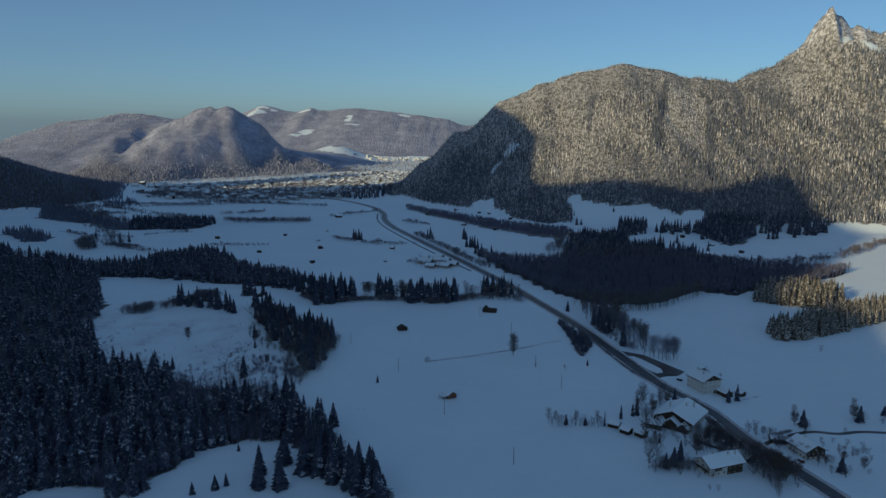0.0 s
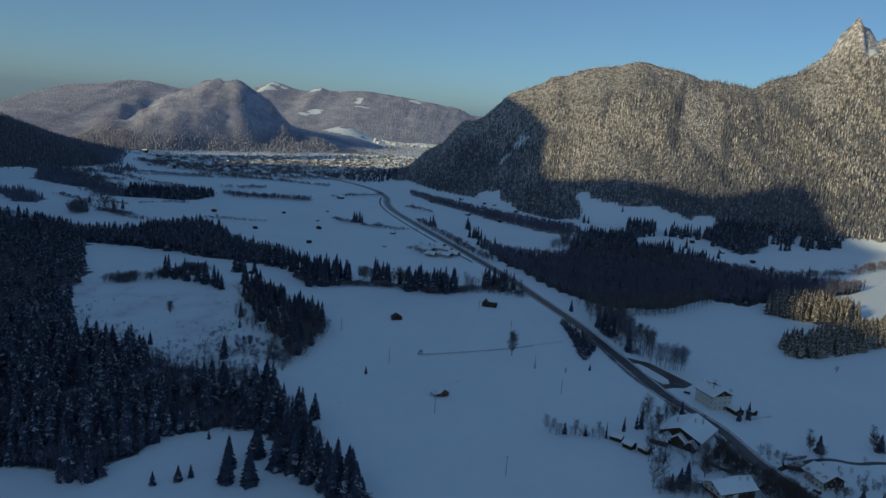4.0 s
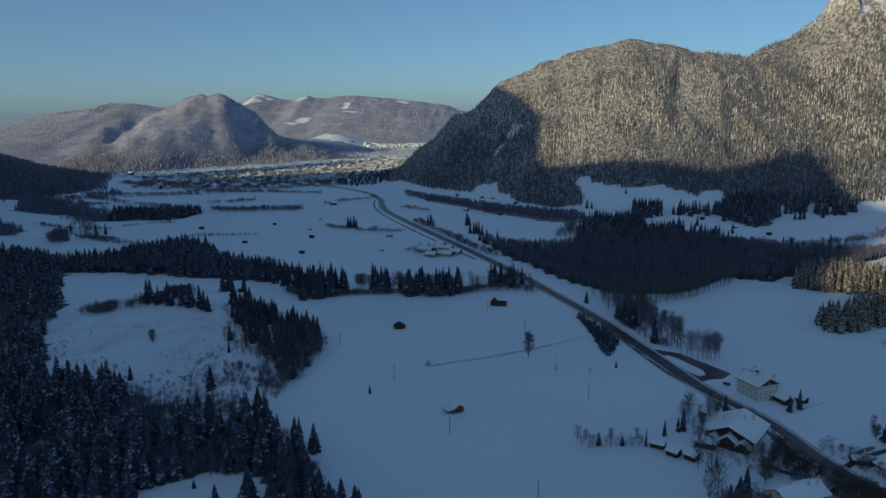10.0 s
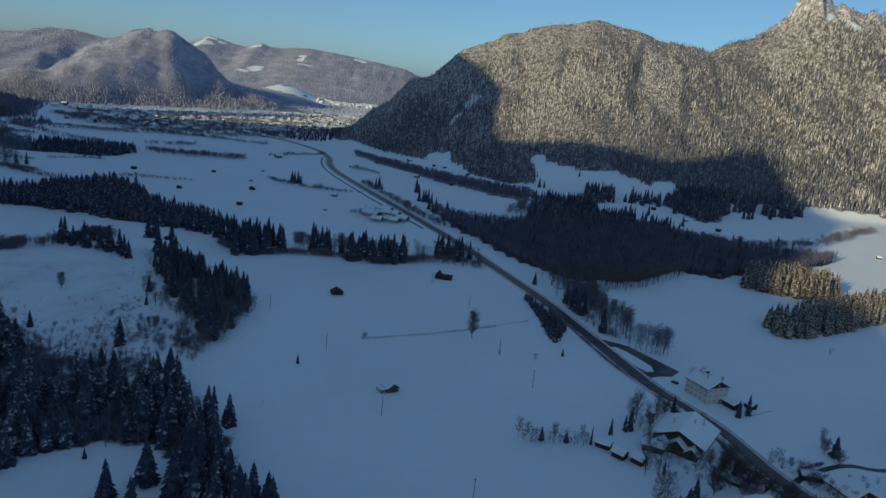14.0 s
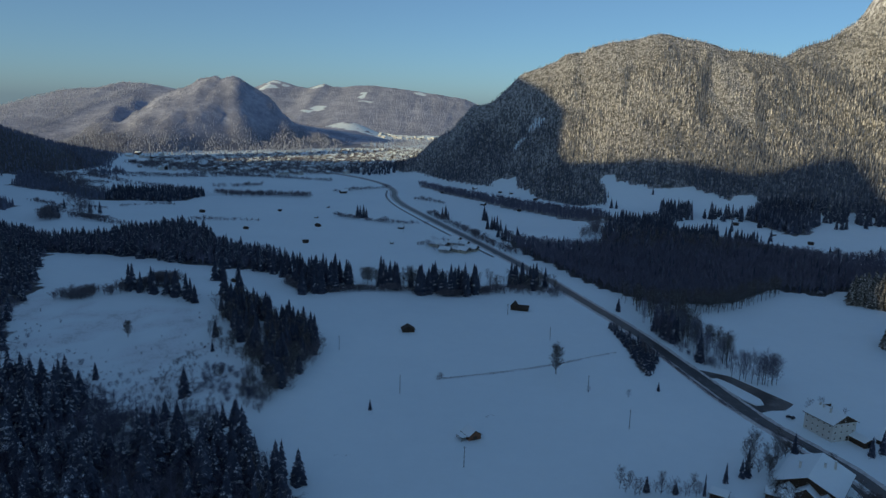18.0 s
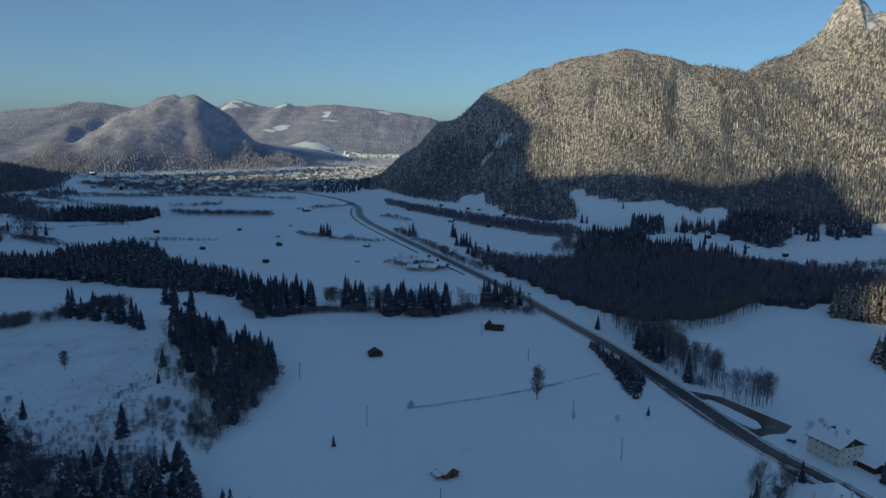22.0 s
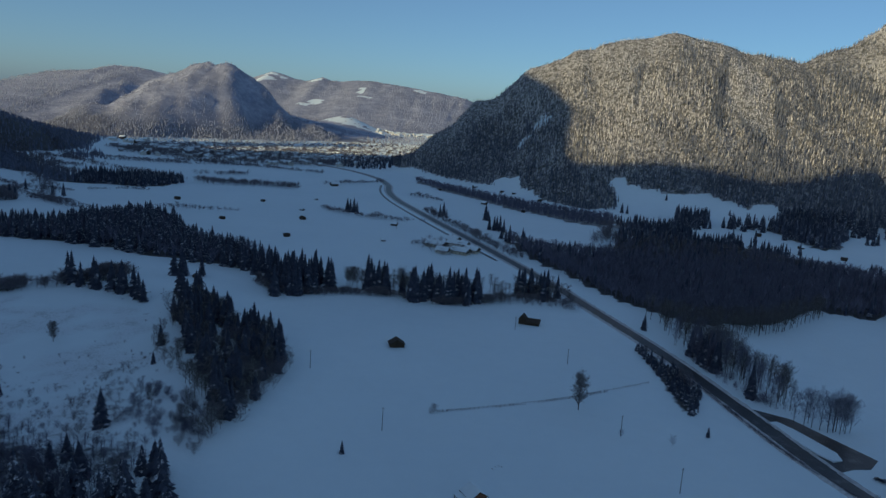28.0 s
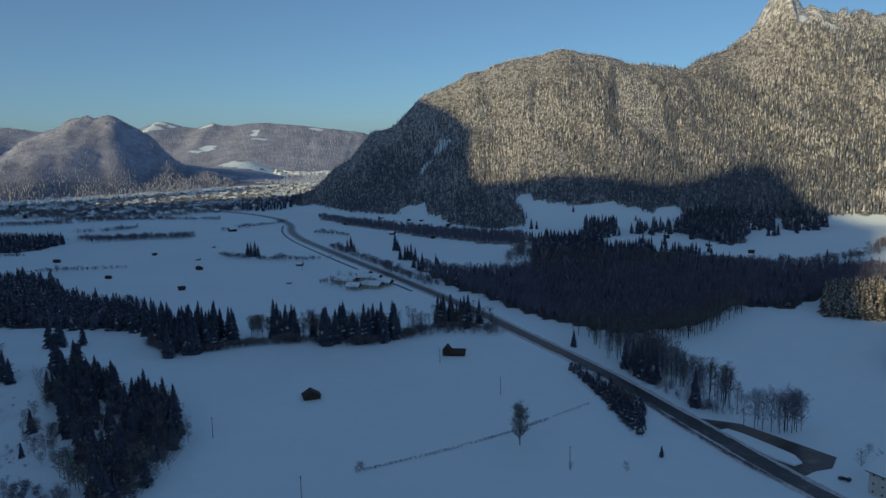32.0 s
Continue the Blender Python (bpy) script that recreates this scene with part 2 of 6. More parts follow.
M["asphalt"] = m

# ---- helpers for building ----
rs = np.random.RandomState(7)


def lattice(ix, iy, seed):
    h = (ix * 374761393 + iy * 668265263 + seed * 974634777) & 0x7FFFFFFF
    h = ((h ^ (h >> 13)) * 1274126177) & 0x7FFFFFFF
    return ((h ^ (h >> 16)) & 0xFFFF) / 65535.0


def value_noise(x, y, seed=0):
    x, y = np.asarray(x, float), np.asarray(y, float)
    ix, iy = np.floor(x).astype(np.int64), np.floor(y).astype(np.int64)
    fx, fy = x - ix, y - iy
    fx, fy = fx * fx * (3 - 2 * fx), fy * fy * (3 - 2 * fy)
    a, b = lattice(ix, iy, seed), lattice(ix + 1, iy, seed)
    c, d = lattice(ix, iy + 1, seed), lattice(ix + 1, iy + 1, seed)
    return (a * (1 - fx) + b * fx) * (1 - fy) + (c * (1 - fx) + d * fx) * fy


def fbm(x, y, seed=0, octaves=4):
    out, amp = 0.0, 0.5
    for k in range(octaves):
        out, amp = out + amp * (value_noise(x * 2**k, y * 2**k, seed + k) * 2 - 1), amp * 0.5
    return out


def smooth(a, b, x):
    s = np.clip((x - a) / (b - a), 0, 1)
    return s * s * (3 - 2 * s)


def near_line(x, y, pts):
    """Distance to a polyline, and the place along it as an index with a fraction."""
    x, y = np.asarray(x, float), np.asarray(y, float)
    best, where = np.full(x.shape, 1e9), np.zeros(x.shape)
    for k in range(len(pts) - 1):
        ax_, ay_, bx_, by_ = pts[k][0], pts[k][1], pts[k + 1][0], pts[k + 1][1]
        dx, dy = bx_ - ax_, by_ - ay_
        s = np.clip(((x - ax_) * dx + (y - ay_) * dy) / (dx * dx + dy * dy), 0, 1)
        d = np.hypot(x - ax_ - s * dx, y - ay_ - s * dy)
        hit = d < best
        best, where = np.where(hit, d, best), np.where(hit, k + s, where)
    return best, where


def ridge(x, y, pts, power):
    """Height of a mountain whose crest runs along pts: x, y, crest height, half width."""
    d, where = near_line(x, y, pts)
    n = np.arange(len(pts))
    h, w = np.interp(where, n, [q[2] for q in pts]), np.interp(where, n, [q[3] for q in pts])
    return h * np.clip(1 - d / w, 0, 1) ** power


def inside(x, y, poly):
    x, y = np.asarray(x, float), np.asarray(y, float)
    res = np.zeros(x.shape, bool)
    for (ax_, ay_), (bx_, by_) in zip(poly, poly[1:] + poly[:1]):
        cross = (ay_ > y) != (by_ > y)
        with np.errstate(divide="ignore", invalid="ignore"):
            res ^= cross & (x < (bx_ - ax_) * (y - ay_) / (by_ - ay_ if by_ != ay_ else 1e-9) + ax_)
    return res


# ---- the road's line ----
ROAD = [(192, 280), (183, 330), (174, 358), (169, 375), (163, 392), (160.5, 410), (157, 431), (149.5, 449), (141.5, 467), (134.5, 488), (129, 514), (119.5, 556), (110, 599), (98, 641), (79, 697), (57, 768), (29, 846), (-5, 938),
        (-38, 1024), (-76, 1127), (-105, 1206), (-128, 1297), (-136, 1390), (-170, 1500), (-262, 1640), (-420, 1760)]


# ---- the land: crests of the mountains round the valley ----
def crest_right(x):
    """Half width of the eastern mountain along its crest."""
    return float(np.interp(x, [-190, -130, -66, 56, 189, 388, 657, 1000, 1700], [120, 200, 290, 430, 540, 590, 620, 720, 800]))


RIGHT_CREST = [(x, 1800, h, crest_right(x)) for x, h in ((-190, 4), (-130, 30), (-66, 84), (-12, 132), (56, 177), (96, 206), (189, 260), (256, 276), (321, 290), (388, 313), (473, 300), (522, 286), (657, 268), (694, 288),
               (746, 302), (783, 332), (810, 356), (832, 396), (850, 420), (867, 438), (882, 420), (908, 404), (999, 384), (1250, 390), (1700, 430))]
LEFT_CREST = [(-1000 - 0.75 * max(y - 850, 0), y, h, w) for y, h, w in ((-2200, 540, 640), (-900, 535, 640), (-770, 532, 640), (-735, 545, 640), (-700, 545, 640), (-675, 544, 640), (-650, 537, 640), (-625, 524, 640), (-600, 514, 640), (-560, 585, 650), (-500, 648, 660), (-365, 663, 660), (-309, 692, 670), (-232, 726, 670), (-180, 680, 670), (-120, 621, 670),
              (34, 596, 680), (111, 574, 680), (167, 540, 680), (239, 516, 670), (291, 522, 650), (379, 562, 620), (436, 604, 590), (569, 628, 520), (760, 640, 430), (900, 540, 340), (1100, 330, 290), (1150, 272, 270), (1181, 266, 270), (1211, 322, 270), (1257, 392, 270), (1324, 462, 270), (1385, 310, 260), (1440, 190, 260), (1600, 118, 260), (1900, 90, 260))]
# a low wooded spur that comes down to the fields
SPUR_CREST = [(-1260, 1250, 122, 250), (-1130, 1420, 112, 270), (-1025, 1600, 100, 305), (-1010, 1800, 46, 215), (-1000, 2000, 12, 140)]
FAR_CREST = [(x, 2600, h, w) for x, h, w in ((-1245, 4, 450), (-1166, 62, 560), (-1099, 110, 650), (-1033, 158, 690), (-991, 176, 700), (-963, 185, 700), (-917, 205, 690), (-866, 225, 660), (-852, 224, 640), (-839, 216, 620), (-820, 220, 590), (-806, 223, 570), (-782, 217, 520), (-754, 204, 460), (-732, 189, 440), (-704, 170, 410), (-677, 148, 385), (-639, 92, 350), (-574, 62, 300), (-510, 42, 260), (-430, 8, 200))]
FAR_LEFT_CREST = [(x, 3000, h, w) for x, h, w in ((-1900, 5, 500), (-1800, 30, 600), (-1746, 56, 750), (-1701, 82, 850), (-1633, 148, 950), (-1599, 166, 1000), (-1545, 164, 1050), (-1458, 178, 1050), (-1356, 200, 1050), (-1281, 200, 1000), (-1221, 190, 980), (-1152, 182, 950), (-1040, 162, 800), (-900, 86, 600))]
BACK_CREST = [(x, 4600, h, w) for x, h, w in ((-1900, 20, 500), (-1426, 170, 900), (-1312, 224, 950), (-1262, 246, 1000), (-1195, 272, 1000), (-1128, 259, 1000), (-1061, 239, 1000), (-994, 226, 1000), (-930, 246, 1000), (-894, 258, 1000), (-843, 240, 1000), (-760, 246, 1000),
              (-693, 254, 1050), (-592, 252, 1050), (-425, 238, 1000), (-223, 211, 950), (-54, 187, 850), (7, 167, 800), (91, 150, 800), (500, 120, 700))]


def land(x, y):
    x, y = np.asarray(x, float), np.asarray(y, float)
    z = -0.042 * np.clip(x - 70, 0, 120) * (1 - smooth(750, 1100, y))
    z = z + 1.2 * fbm(x / 90, y / 90, 3) * smooth(25, 110, near_line(x, y, ROAD)[0])
    gully = fbm(x / 150, y / 260, 11, 5)
    ribs = fbm(x / 55 + 0.6 * fbm(x / 200, y / 200, 4), y / 420, 12, 3)
    for pts, power, rough, fold, top in ((RIGHT_CREST, 1.12, 0.16, 0.2, 300), (LEFT_CREST, 1.7, 0.0, 0.0, 300), (SPUR_CREST, 1.0, 0.1, 0.06, 130), (FAR_CREST, 1.15, 0.2, 0.25, 215), (FAR_LEFT_CREST, 0.95, 0.14, 0.16, 190), (BACK_CREST, 1.0, 0.14, 0.12, 250)):
        h = ridge(x, y, pts, power)
        body = np.clip(1.15 - h / top, 0.12, 1)
        hh = h * (1 + (rough * gully + fold * ribs) * body)
        z = np.where(h > 0.01, np.maximum(z, hh + z * np.clip(1 - hh / 10, 0, 1)), z)
    far = ridge(x, y, FAR_CREST, 1.15)
    z = z + 28 * fbm((x + 0.35 * y) / 40, (y - 0.2 * x) / 240, 81, 5) * smooth(8, 60, far) * (1 - 0.75 * smooth(170, 215, far))
    high = ridge(x, y, RIGHT_CREST, 1.12)
    z = z + 20 * fbm(x / 18, y / 60, 41, 4) * smooth(300, 385, high) * (1 - 0.7 * smooth(415, 435, high))
    side = (x - 867) * 0.967 - (y - 1800) * 0.255
    z = z + 38 * np.where(side < 0, np.exp(-(side / 30) ** 2), np.exp(-(side / 7) ** 2)) * smooth(1670, 1710, y) * (1 - smooth(1770, 1800, y))
    shelf = np.exp(-(((x - 885) / 48) ** 2 + ((y - 1715) / 34) ** 2))
    z = z - 14 * shelf - 9 * np.exp(-(((x - 872) / 26) ** 2 + ((y - 1758) / 34) ** 2)) + 4 * np.exp(-(((x - 872) / 18) ** 2 + ((y - 1795) / 30) ** 2))
    # snowy hollow and knolls below the western wood
    z = z + 9 * np.exp(-(((x + 215) / 75) ** 2 + ((y - 640) / 60) ** 2)) - 5 * np.exp(-(((x + 205) / 60) ** 2 + ((y - 520) / 45) ** 2))
    z = z + 7 * np.exp(-(((x + 110) / 40) ** 2 + ((y - 490) / 70) ** 2))
    z = z + 6 * smooth(-240, -420, x) * smooth(250, 420, y) * (1 - smooth(700, 820, y))
    z = z + 58 * np.exp(-(((x + 545) / 120) ** 2 + ((y - 3440) / 120) ** 2))
    return z


WOODS = {
    "band": [(-520, 900), (-440, 800), (-385, 782), (-341, 788), (-283, 772), (-215, 750), (-171, 742), (-160, 775), (-196, 815), (-255, 850), (-285, 905), (-330, 925), (-365, 900), (-385, 858), (-430, 850), (-470, 880)],
    "dark": [(24, 960), (53, 850), (92, 758), (114, 722), (142, 692), (180, 702), (208, 722), (258, 766), (284, 752), (305, 760), (345, 785), (400, 810), (470, 870), (455, 880), (375, 890), (350, 915),
             (330, 925), (300, 962), (262, 985), (226, 995), (190, 1010), (155, 1030), (138, 940), (120, 915), (75, 905), (50, 930)],
    "river": [(-103, 1500), (-31, 1400), (41, 1300), (105, 1240), (177, 1190), (186, 1150), (150, 1095), (117, 1112), (95, 1147), (54, 1186), (11, 1264), (-49, 1358), (-101, 1470)],
    "far_left": [(-520, 1150), (-425, 1156), (-402, 1225), (-425, 1262), (-500, 1262), (-560, 1262)],
    "far_hedge": [(-396, 1228), (-292, 1236), (-250, 1250), (-250, 1275), (-306, 1275), (-396, 1262)],
    "far_strip": [(-820, 1440), (-740, 1285), (-672, 1232), (-617, 1218), (-554, 1146), (-515, 1150), (-550, 1225), (-620, 1270), (-690, 1340), (-760, 1440)],
    "spur_foot": [(-850, 1640), (-760, 1540), (-690, 1462), (-640, 1480), (-672, 1545), (-768, 1660)],
    "upper_edge": [(160, 1128), (240, 1118), (262, 1060), (300, 1010), (330, 985), (300, 962), (226, 995), (172, 1040)],
    "edge_copse": [(-700, 1110), (-610, 1020), (-583, 1028), (-600, 1070), (-680, 1140)],
    "foot_copse": [(255, 1167), (298, 1173), (318, 1215), (275, 1222)],
    "foot_wood": [(377, 1165), (386, 1045), (410, 1050), (470, 1150), (480, 1230), (430, 1250)],
    "triangle": [(88, 627), (92, 585), (93, 544), (94, 522), (104, 550), (110, 567), (102, 599)],
    "lit": [(299, 725), (318, 712), (340, 701), (362, 704), (386, 722), (398, 750), (382, 776), (350, 782), (330, 772)],
    "front": [(263, 592), (274, 588), (293, 594), (329, 612), (378, 645), (420, 676), (452, 702), (440, 716), (400, 708), (362, 690), (310, 650), (280, 630), (266, 612)],
    "west": [(-60, 330), (-46, 312), (-26, 310), (-32, 322), (-43, 334), (-54, 346), (-62, 362), (-66, 394), (-92, 418), (-118, 452), (-150, 455), (-200, 482), (-240, 480), (-262, 515), (-285, 560), (-306, 600), (-322, 660), (-345, 690), (-385, 775), (-430, 830), (-520, 905), (-600, 960), (-760, 960), (-760, 300), (-420, 230), (-260, 250), (-215, 300), (-190, 318), (-168, 318), (-148, 306), (-146, 325), (-138, 342), (-134, 358), (-121, 368), (-92, 373), (-81, 362), (-70, 350)],
    "island": [(-160, 592), (-138, 548), (-119, 514), (-104, 484), (-97, 475), (-93, 486), (-91, 510), (-92, 547), (-105, 590), (-130, 600), (-162, 628), (-180, 616)],
}


MEADOWS = [
    [(27, 1403), (33, 1445), (64, 1432), (79, 1403), (80, 1361), (107, 1358), (109, 1316), (186, 1244), (218, 1270), (177, 1190), (68, 1260), (20, 1330)],
    [(209, 1358), (236, 1328), (276, 1301), (318, 1300), (352, 1282), (377, 1270), (423, 1265), (415, 1239), (377, 1170), (340, 1080), (262, 1080), (228, 1160), (205, 1200)],
    [(240, 1090), (386, 1038), (420, 1080), (495, 1198), (467, 1101), (516, 1136), (588, 1197), (655, 1191), (700, 1150), (680, 900), (450, 850), (340, 900)],
]


TONGUE = [(83, 1393), (102, 1332), (154, 1258), (201, 1263), (205, 1316), (141, 1380)]


def wooded_slope(x, y):
    """Where trees grow on the mountains: all but meadows at the foot, a slide and the summit crag."""
    zr = ridge(x, y, RIGHT_CREST, 1.12)
    edge = 3 + 6 * value_noise(np.asarray(x) / 50, np.asarray(y) / 60, 5)
    f = smooth(0, 4, zr - edge)
    d, _ = near_line(x, y, [(82, 1542), (112, 1592), (126, 1604)])
    f = f * (0.35 + 0.65 * smooth(1, 18, d + 34 * fbm(x / 13, y / 15, 14)))
    mead = np.zeros(np.shape(x), bool)
    tongue = inside(x, y, TONGUE)
    for poly in MEADOWS:
        mead |= inside(x + 16 * fbm(np.asarray(x) / 26, np.asarray(y) / 26, 95), y + 20 * fbm(np.asarray(x) / 22, np.asarray(y) / 30, 96), poly)
    return np.where(tongue, 1.0, np.where(mead, 0.0, f))


def snow_patches(x, y):
    """Open pastures high on the distant mountains."""
    f = np.zeros(np.shape(x))
    for cx, cy, rx, ry in ((-545, 3390, 130, 100), (-470, 3330, 90, 22), (-1185, 4490, 66, 80), (-1225, 4370, 38, 38), (-1103, 4530, 26, 34), (-915, 4545, 40, 38), (-628, 4330, 24, 90), (-575, 4205, 52, 16), (-835, 4090, 34, 50), (-870, 4020, 28, 22), (-310, 4540, 42, 30), (-910, 3890, 22, 22)):
        q = ((x - cx) / rx) ** 2 + ((y - cy) / ry) ** 2 + 2.4 * fbm(x / 55, y / 55, 21)
        f = np.maximum(f, 1 - smooth(0.6, 1.0, q))
    return f


def axis(parts):
    out = [parts[0][0]]
    for a, b, step in parts:
        out += list(np.arange(a + step, b + step * 0.5, step))
    return np.array(out)


GX = axis([(-4200, -1400, 70), (-1400, -400, 20), (-400, 1000, 9), (1000, 1400, 25), (1400, 4200, 80)])
GY = axis([(-2400, -900, 60), (-900, 0, 25), (0, 250, 20), (250, 900, 9), (900, 2000, 12), (2000, 4800, 25), (4800, 4900, 50)])
gx, gy = np.meshgrid(GX, GY)
gz = land(gx, gy)
road_d, _ = near_line(gx, gy, ROAD)
nx, ny = len(GX), len(GY)


def mesh_from(name, verts, faces, mats, smooth_shade=False, mat_index=None):
    """A mesh from arrays: verts n x 3, faces m x 3 or m x 4."""
    me = bpy.data.meshes.new(name)
    verts, faces = np.asarray(verts, np.float32), np.asarray(faces, np.int32)
    k = faces.shape[1]
    me.vertices.add(len(verts))
    me.vertices.foreach_set("co", verts.ravel())
    me.loops.add(faces.size)
    me.loops.foreach_set("vertex_index", faces.ravel())
    me.polygons.add(len(faces))
    me.polygons.foreach_set("loop_start", np.arange(0, faces.size, k, dtype=np.int32))
    if mat_index is not None:
        me.polygons.foreach_set("material_index", np.asarray(mat_index, np.int32))
    me.polygons.foreach_set("use_smooth", np.full(len(faces), smooth_shade))
    me.update(calc_edges=True)
    for mm in mats:
        me.materials.append(mm)
    return me


idx = np.arange(nx * ny).reshape(ny, nx)
quads = np.stack([idx[:-1, :-1], idx[:-1, 1:], idx[1:, 1:], idx[1:, :-1]], -1).reshape(-1, 4)
me = mesh_from("ground", np.stack([gx, gy, gz], -1).reshape(-1, 3), quads, [M["ground"]], True)
cover = np.zeros((ny, nx, 4), np.float32)
cover[..., 3] = 1
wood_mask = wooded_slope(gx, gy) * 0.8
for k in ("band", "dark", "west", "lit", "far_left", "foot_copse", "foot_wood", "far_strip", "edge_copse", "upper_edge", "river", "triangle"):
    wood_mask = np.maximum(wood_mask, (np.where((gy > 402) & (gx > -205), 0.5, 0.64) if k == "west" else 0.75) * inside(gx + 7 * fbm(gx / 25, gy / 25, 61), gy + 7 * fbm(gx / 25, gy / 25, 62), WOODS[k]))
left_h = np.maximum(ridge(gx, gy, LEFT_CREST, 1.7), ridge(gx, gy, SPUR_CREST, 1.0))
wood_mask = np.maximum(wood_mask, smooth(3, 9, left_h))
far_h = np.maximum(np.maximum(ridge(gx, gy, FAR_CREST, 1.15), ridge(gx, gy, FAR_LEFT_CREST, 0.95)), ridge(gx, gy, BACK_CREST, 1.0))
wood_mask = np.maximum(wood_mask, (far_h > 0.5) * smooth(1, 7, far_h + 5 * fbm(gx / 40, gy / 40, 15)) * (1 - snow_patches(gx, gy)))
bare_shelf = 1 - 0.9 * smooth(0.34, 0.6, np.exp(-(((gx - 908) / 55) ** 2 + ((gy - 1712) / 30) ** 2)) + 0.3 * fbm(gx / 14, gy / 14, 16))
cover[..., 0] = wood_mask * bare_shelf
bowl = [(-340, 580), (-300, 520), (-200, 470), (-150, 450), (-110, 440), (-95, 470), (-130, 520), (-180, 600), (-250, 610), (-310, 640)]
cover[..., 1] = inside(gx, gy, bowl) * smooth(0.5, 0.62, value_noise(gx / 14, gy / 11, 31)) * 0.36
crag = smooth(318, 356, ridge(gx, gy, RIGHT_CREST, 1.12) + 25 * fbm(gx / 40, gy / 40, 8))
cover[..., 2] = crag * bare_shelf
ca = me.color_attributes.new("cover", "FLOAT_COLOR", "POINT")
ca.data.foreach_set("color", cover.ravel())
frost = np.zeros((ny, nx, 4), np.float32)
far_foot = ridge(gx, gy, FAR_CREST, 1.15)
# first channel: where the hazy rime colour covers the far slopes
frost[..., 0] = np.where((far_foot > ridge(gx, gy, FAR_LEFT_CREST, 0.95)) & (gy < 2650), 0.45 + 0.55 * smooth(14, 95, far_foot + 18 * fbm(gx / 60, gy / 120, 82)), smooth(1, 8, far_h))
frost[..., 1] = smooth(1000, 1100, gy) * (gx > -150) * (1 - smooth(2300, 2400, gy))
frost[..., 3] = 1
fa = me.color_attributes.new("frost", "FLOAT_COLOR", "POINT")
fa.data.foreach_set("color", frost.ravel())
tagged(new("ground", me), "snow-covered valley floor rising to forested mountains", "ground", kind="structure")

# ---- trees as joined woods ----
def cone_tree(sides, tiers, seed, droop=0.12):
    """Vertices and triangles of one small spruce of unit height: ragged skirts one over another."""
    r = np.random.RandomState(seed)
    V, F = [], []
    for k in range(tiers):
        z0 = 0.06 + 0.80 * k / tiers
        z1 = min(1.0, z0 + 1.5 / tiers)
        rad = 0.175 * (1 - 0.86 * k / tiers)
        b = len(V)
        off = r.rand() * 6.28
        for j in range(sides):
            a = off + 6.283 * j / sides
            q = rad * (1.0 if j % 2 else 0.62) * r.uniform(0.85, 1.15)
            V.append((q * math.cos(a), q * math.sin(a), z0 - (droop / tiers if j % 2 else -droop / tiers) * r.uniform(0.6, 1.4)))
        V.append((r.uniform(-0.006, 0.006), r.uniform(-0.006, 0.006), z1))
        for j in range(sides):
            F.append((b + j, b + (j + 1) % sides, b + sides))
    return np.array(V), np.array(F)


def bare_tree(blades, seed, spread=0.2, fine=1.0):
    """One leafless tree of unit height: a thin trunk and a fan of upright twigs."""
    r = np.random.RandomState(seed)
    V, F = [], []

    def blade(a, b, w0, w1):
        a, b = np.array(a), np.array(b)
        side = np.cross(b - a, (r.normal(), r.normal(), 0.2))
        side /= np.linalg.norm(side) + 1e-9
        n = len(V)
        V.extend([a - side * w0, a + side * w0, b + side * w1, b - side * w1])
        F.extend([(n, n + 1, n + 2), (n, n + 2, n + 3)])

    top = (r.uniform(-0.04, 0.04), r.uniform(-0.04, 0.04), 0.92)
    blade((0, 0, -0.03), top, 0.014, 0.004)
    blade((0, 0, -0.03), top, 0.014, 0.004)
    for k in range(blades):
        s = r.uniform(0.22, 0.9)
        a = r.uniform(0, 6.28)
        ln = (1.02 - s) * r.uniform(0.35, 0.75) + 0.06
        st = np.array(top) * s
        q = spread * r.uniform(0.5, 1.3) * (1.05 - s) / 0.6
        e = st + np.array((q * math.cos(a), q * math.sin(a), ln))
        blade(st, e, 0.011 * fine, 0.004 * fine)
    return np.array(V), np.array(F)


def grove(name, places, heights, models, mat, label, category="forest", stretch=1.0):
    """Many trees joined in one object."""
    n = len(places)
    pick = rs.randint(0, len(models), n)
    turn = rs.rand(n) * 6.283
    Vs, Fs, base = [], [], 0
    for k, (mv, mf) in enumerate(models):
        sel = np.where(pick == k)[0]
        if not len(sel):
            continue
        c, s, h = np.cos(turn[sel])[:, None], np.sin(turn[sel])[:, None], heights[sel][:, None]
        w = h * stretch * rs.uniform(0.85, 1.2, (len(sel), 1))
        x = (mv[:, 0] * c - mv[:, 1] * s) * w + places[sel, 0][:, None]
        y = (mv[:, 0] * s + mv[:, 1] * c) * w + places[sel, 1][:, None]
        z = mv[:, 2] * h + places[sel, 2][:, None] - 0.3
        Vs.append(np.stack([x, y, z], -1).reshape(-1, 3))
        Fs.append((mf[None] + (np.arange(len(sel)) * len(mv))[:, None, None] + base).reshape(-1, 3))
        base += len(sel) * len(mv)
    me = mesh_from(name, np.concatenate(Vs), np.concatenate(Fs), [mat])
    return tagged(new(name, me), label, category, kind="stuff")


def scatter(x0, x1, y0, y1, step, keep):
    """Places on a jittered grid where keep(x, y) holds, on the land."""
    a, b = np.meshgrid(np.arange(x0, x1, step), np.arange(y0, y1, step))
    a = a.ravel() + rs.uniform(-0.48, 0.48, a.size) * step
    b = b.ravel() + rs.uniform(-0.48, 0.48, b.size) * step
    ok = keep(a, b)
    a, b = a[ok], b[ok]
    return np.stack([a, b, land(a, b)], -1)


SMALL = [cone_tree(7, 2, s) for s in range(5)]
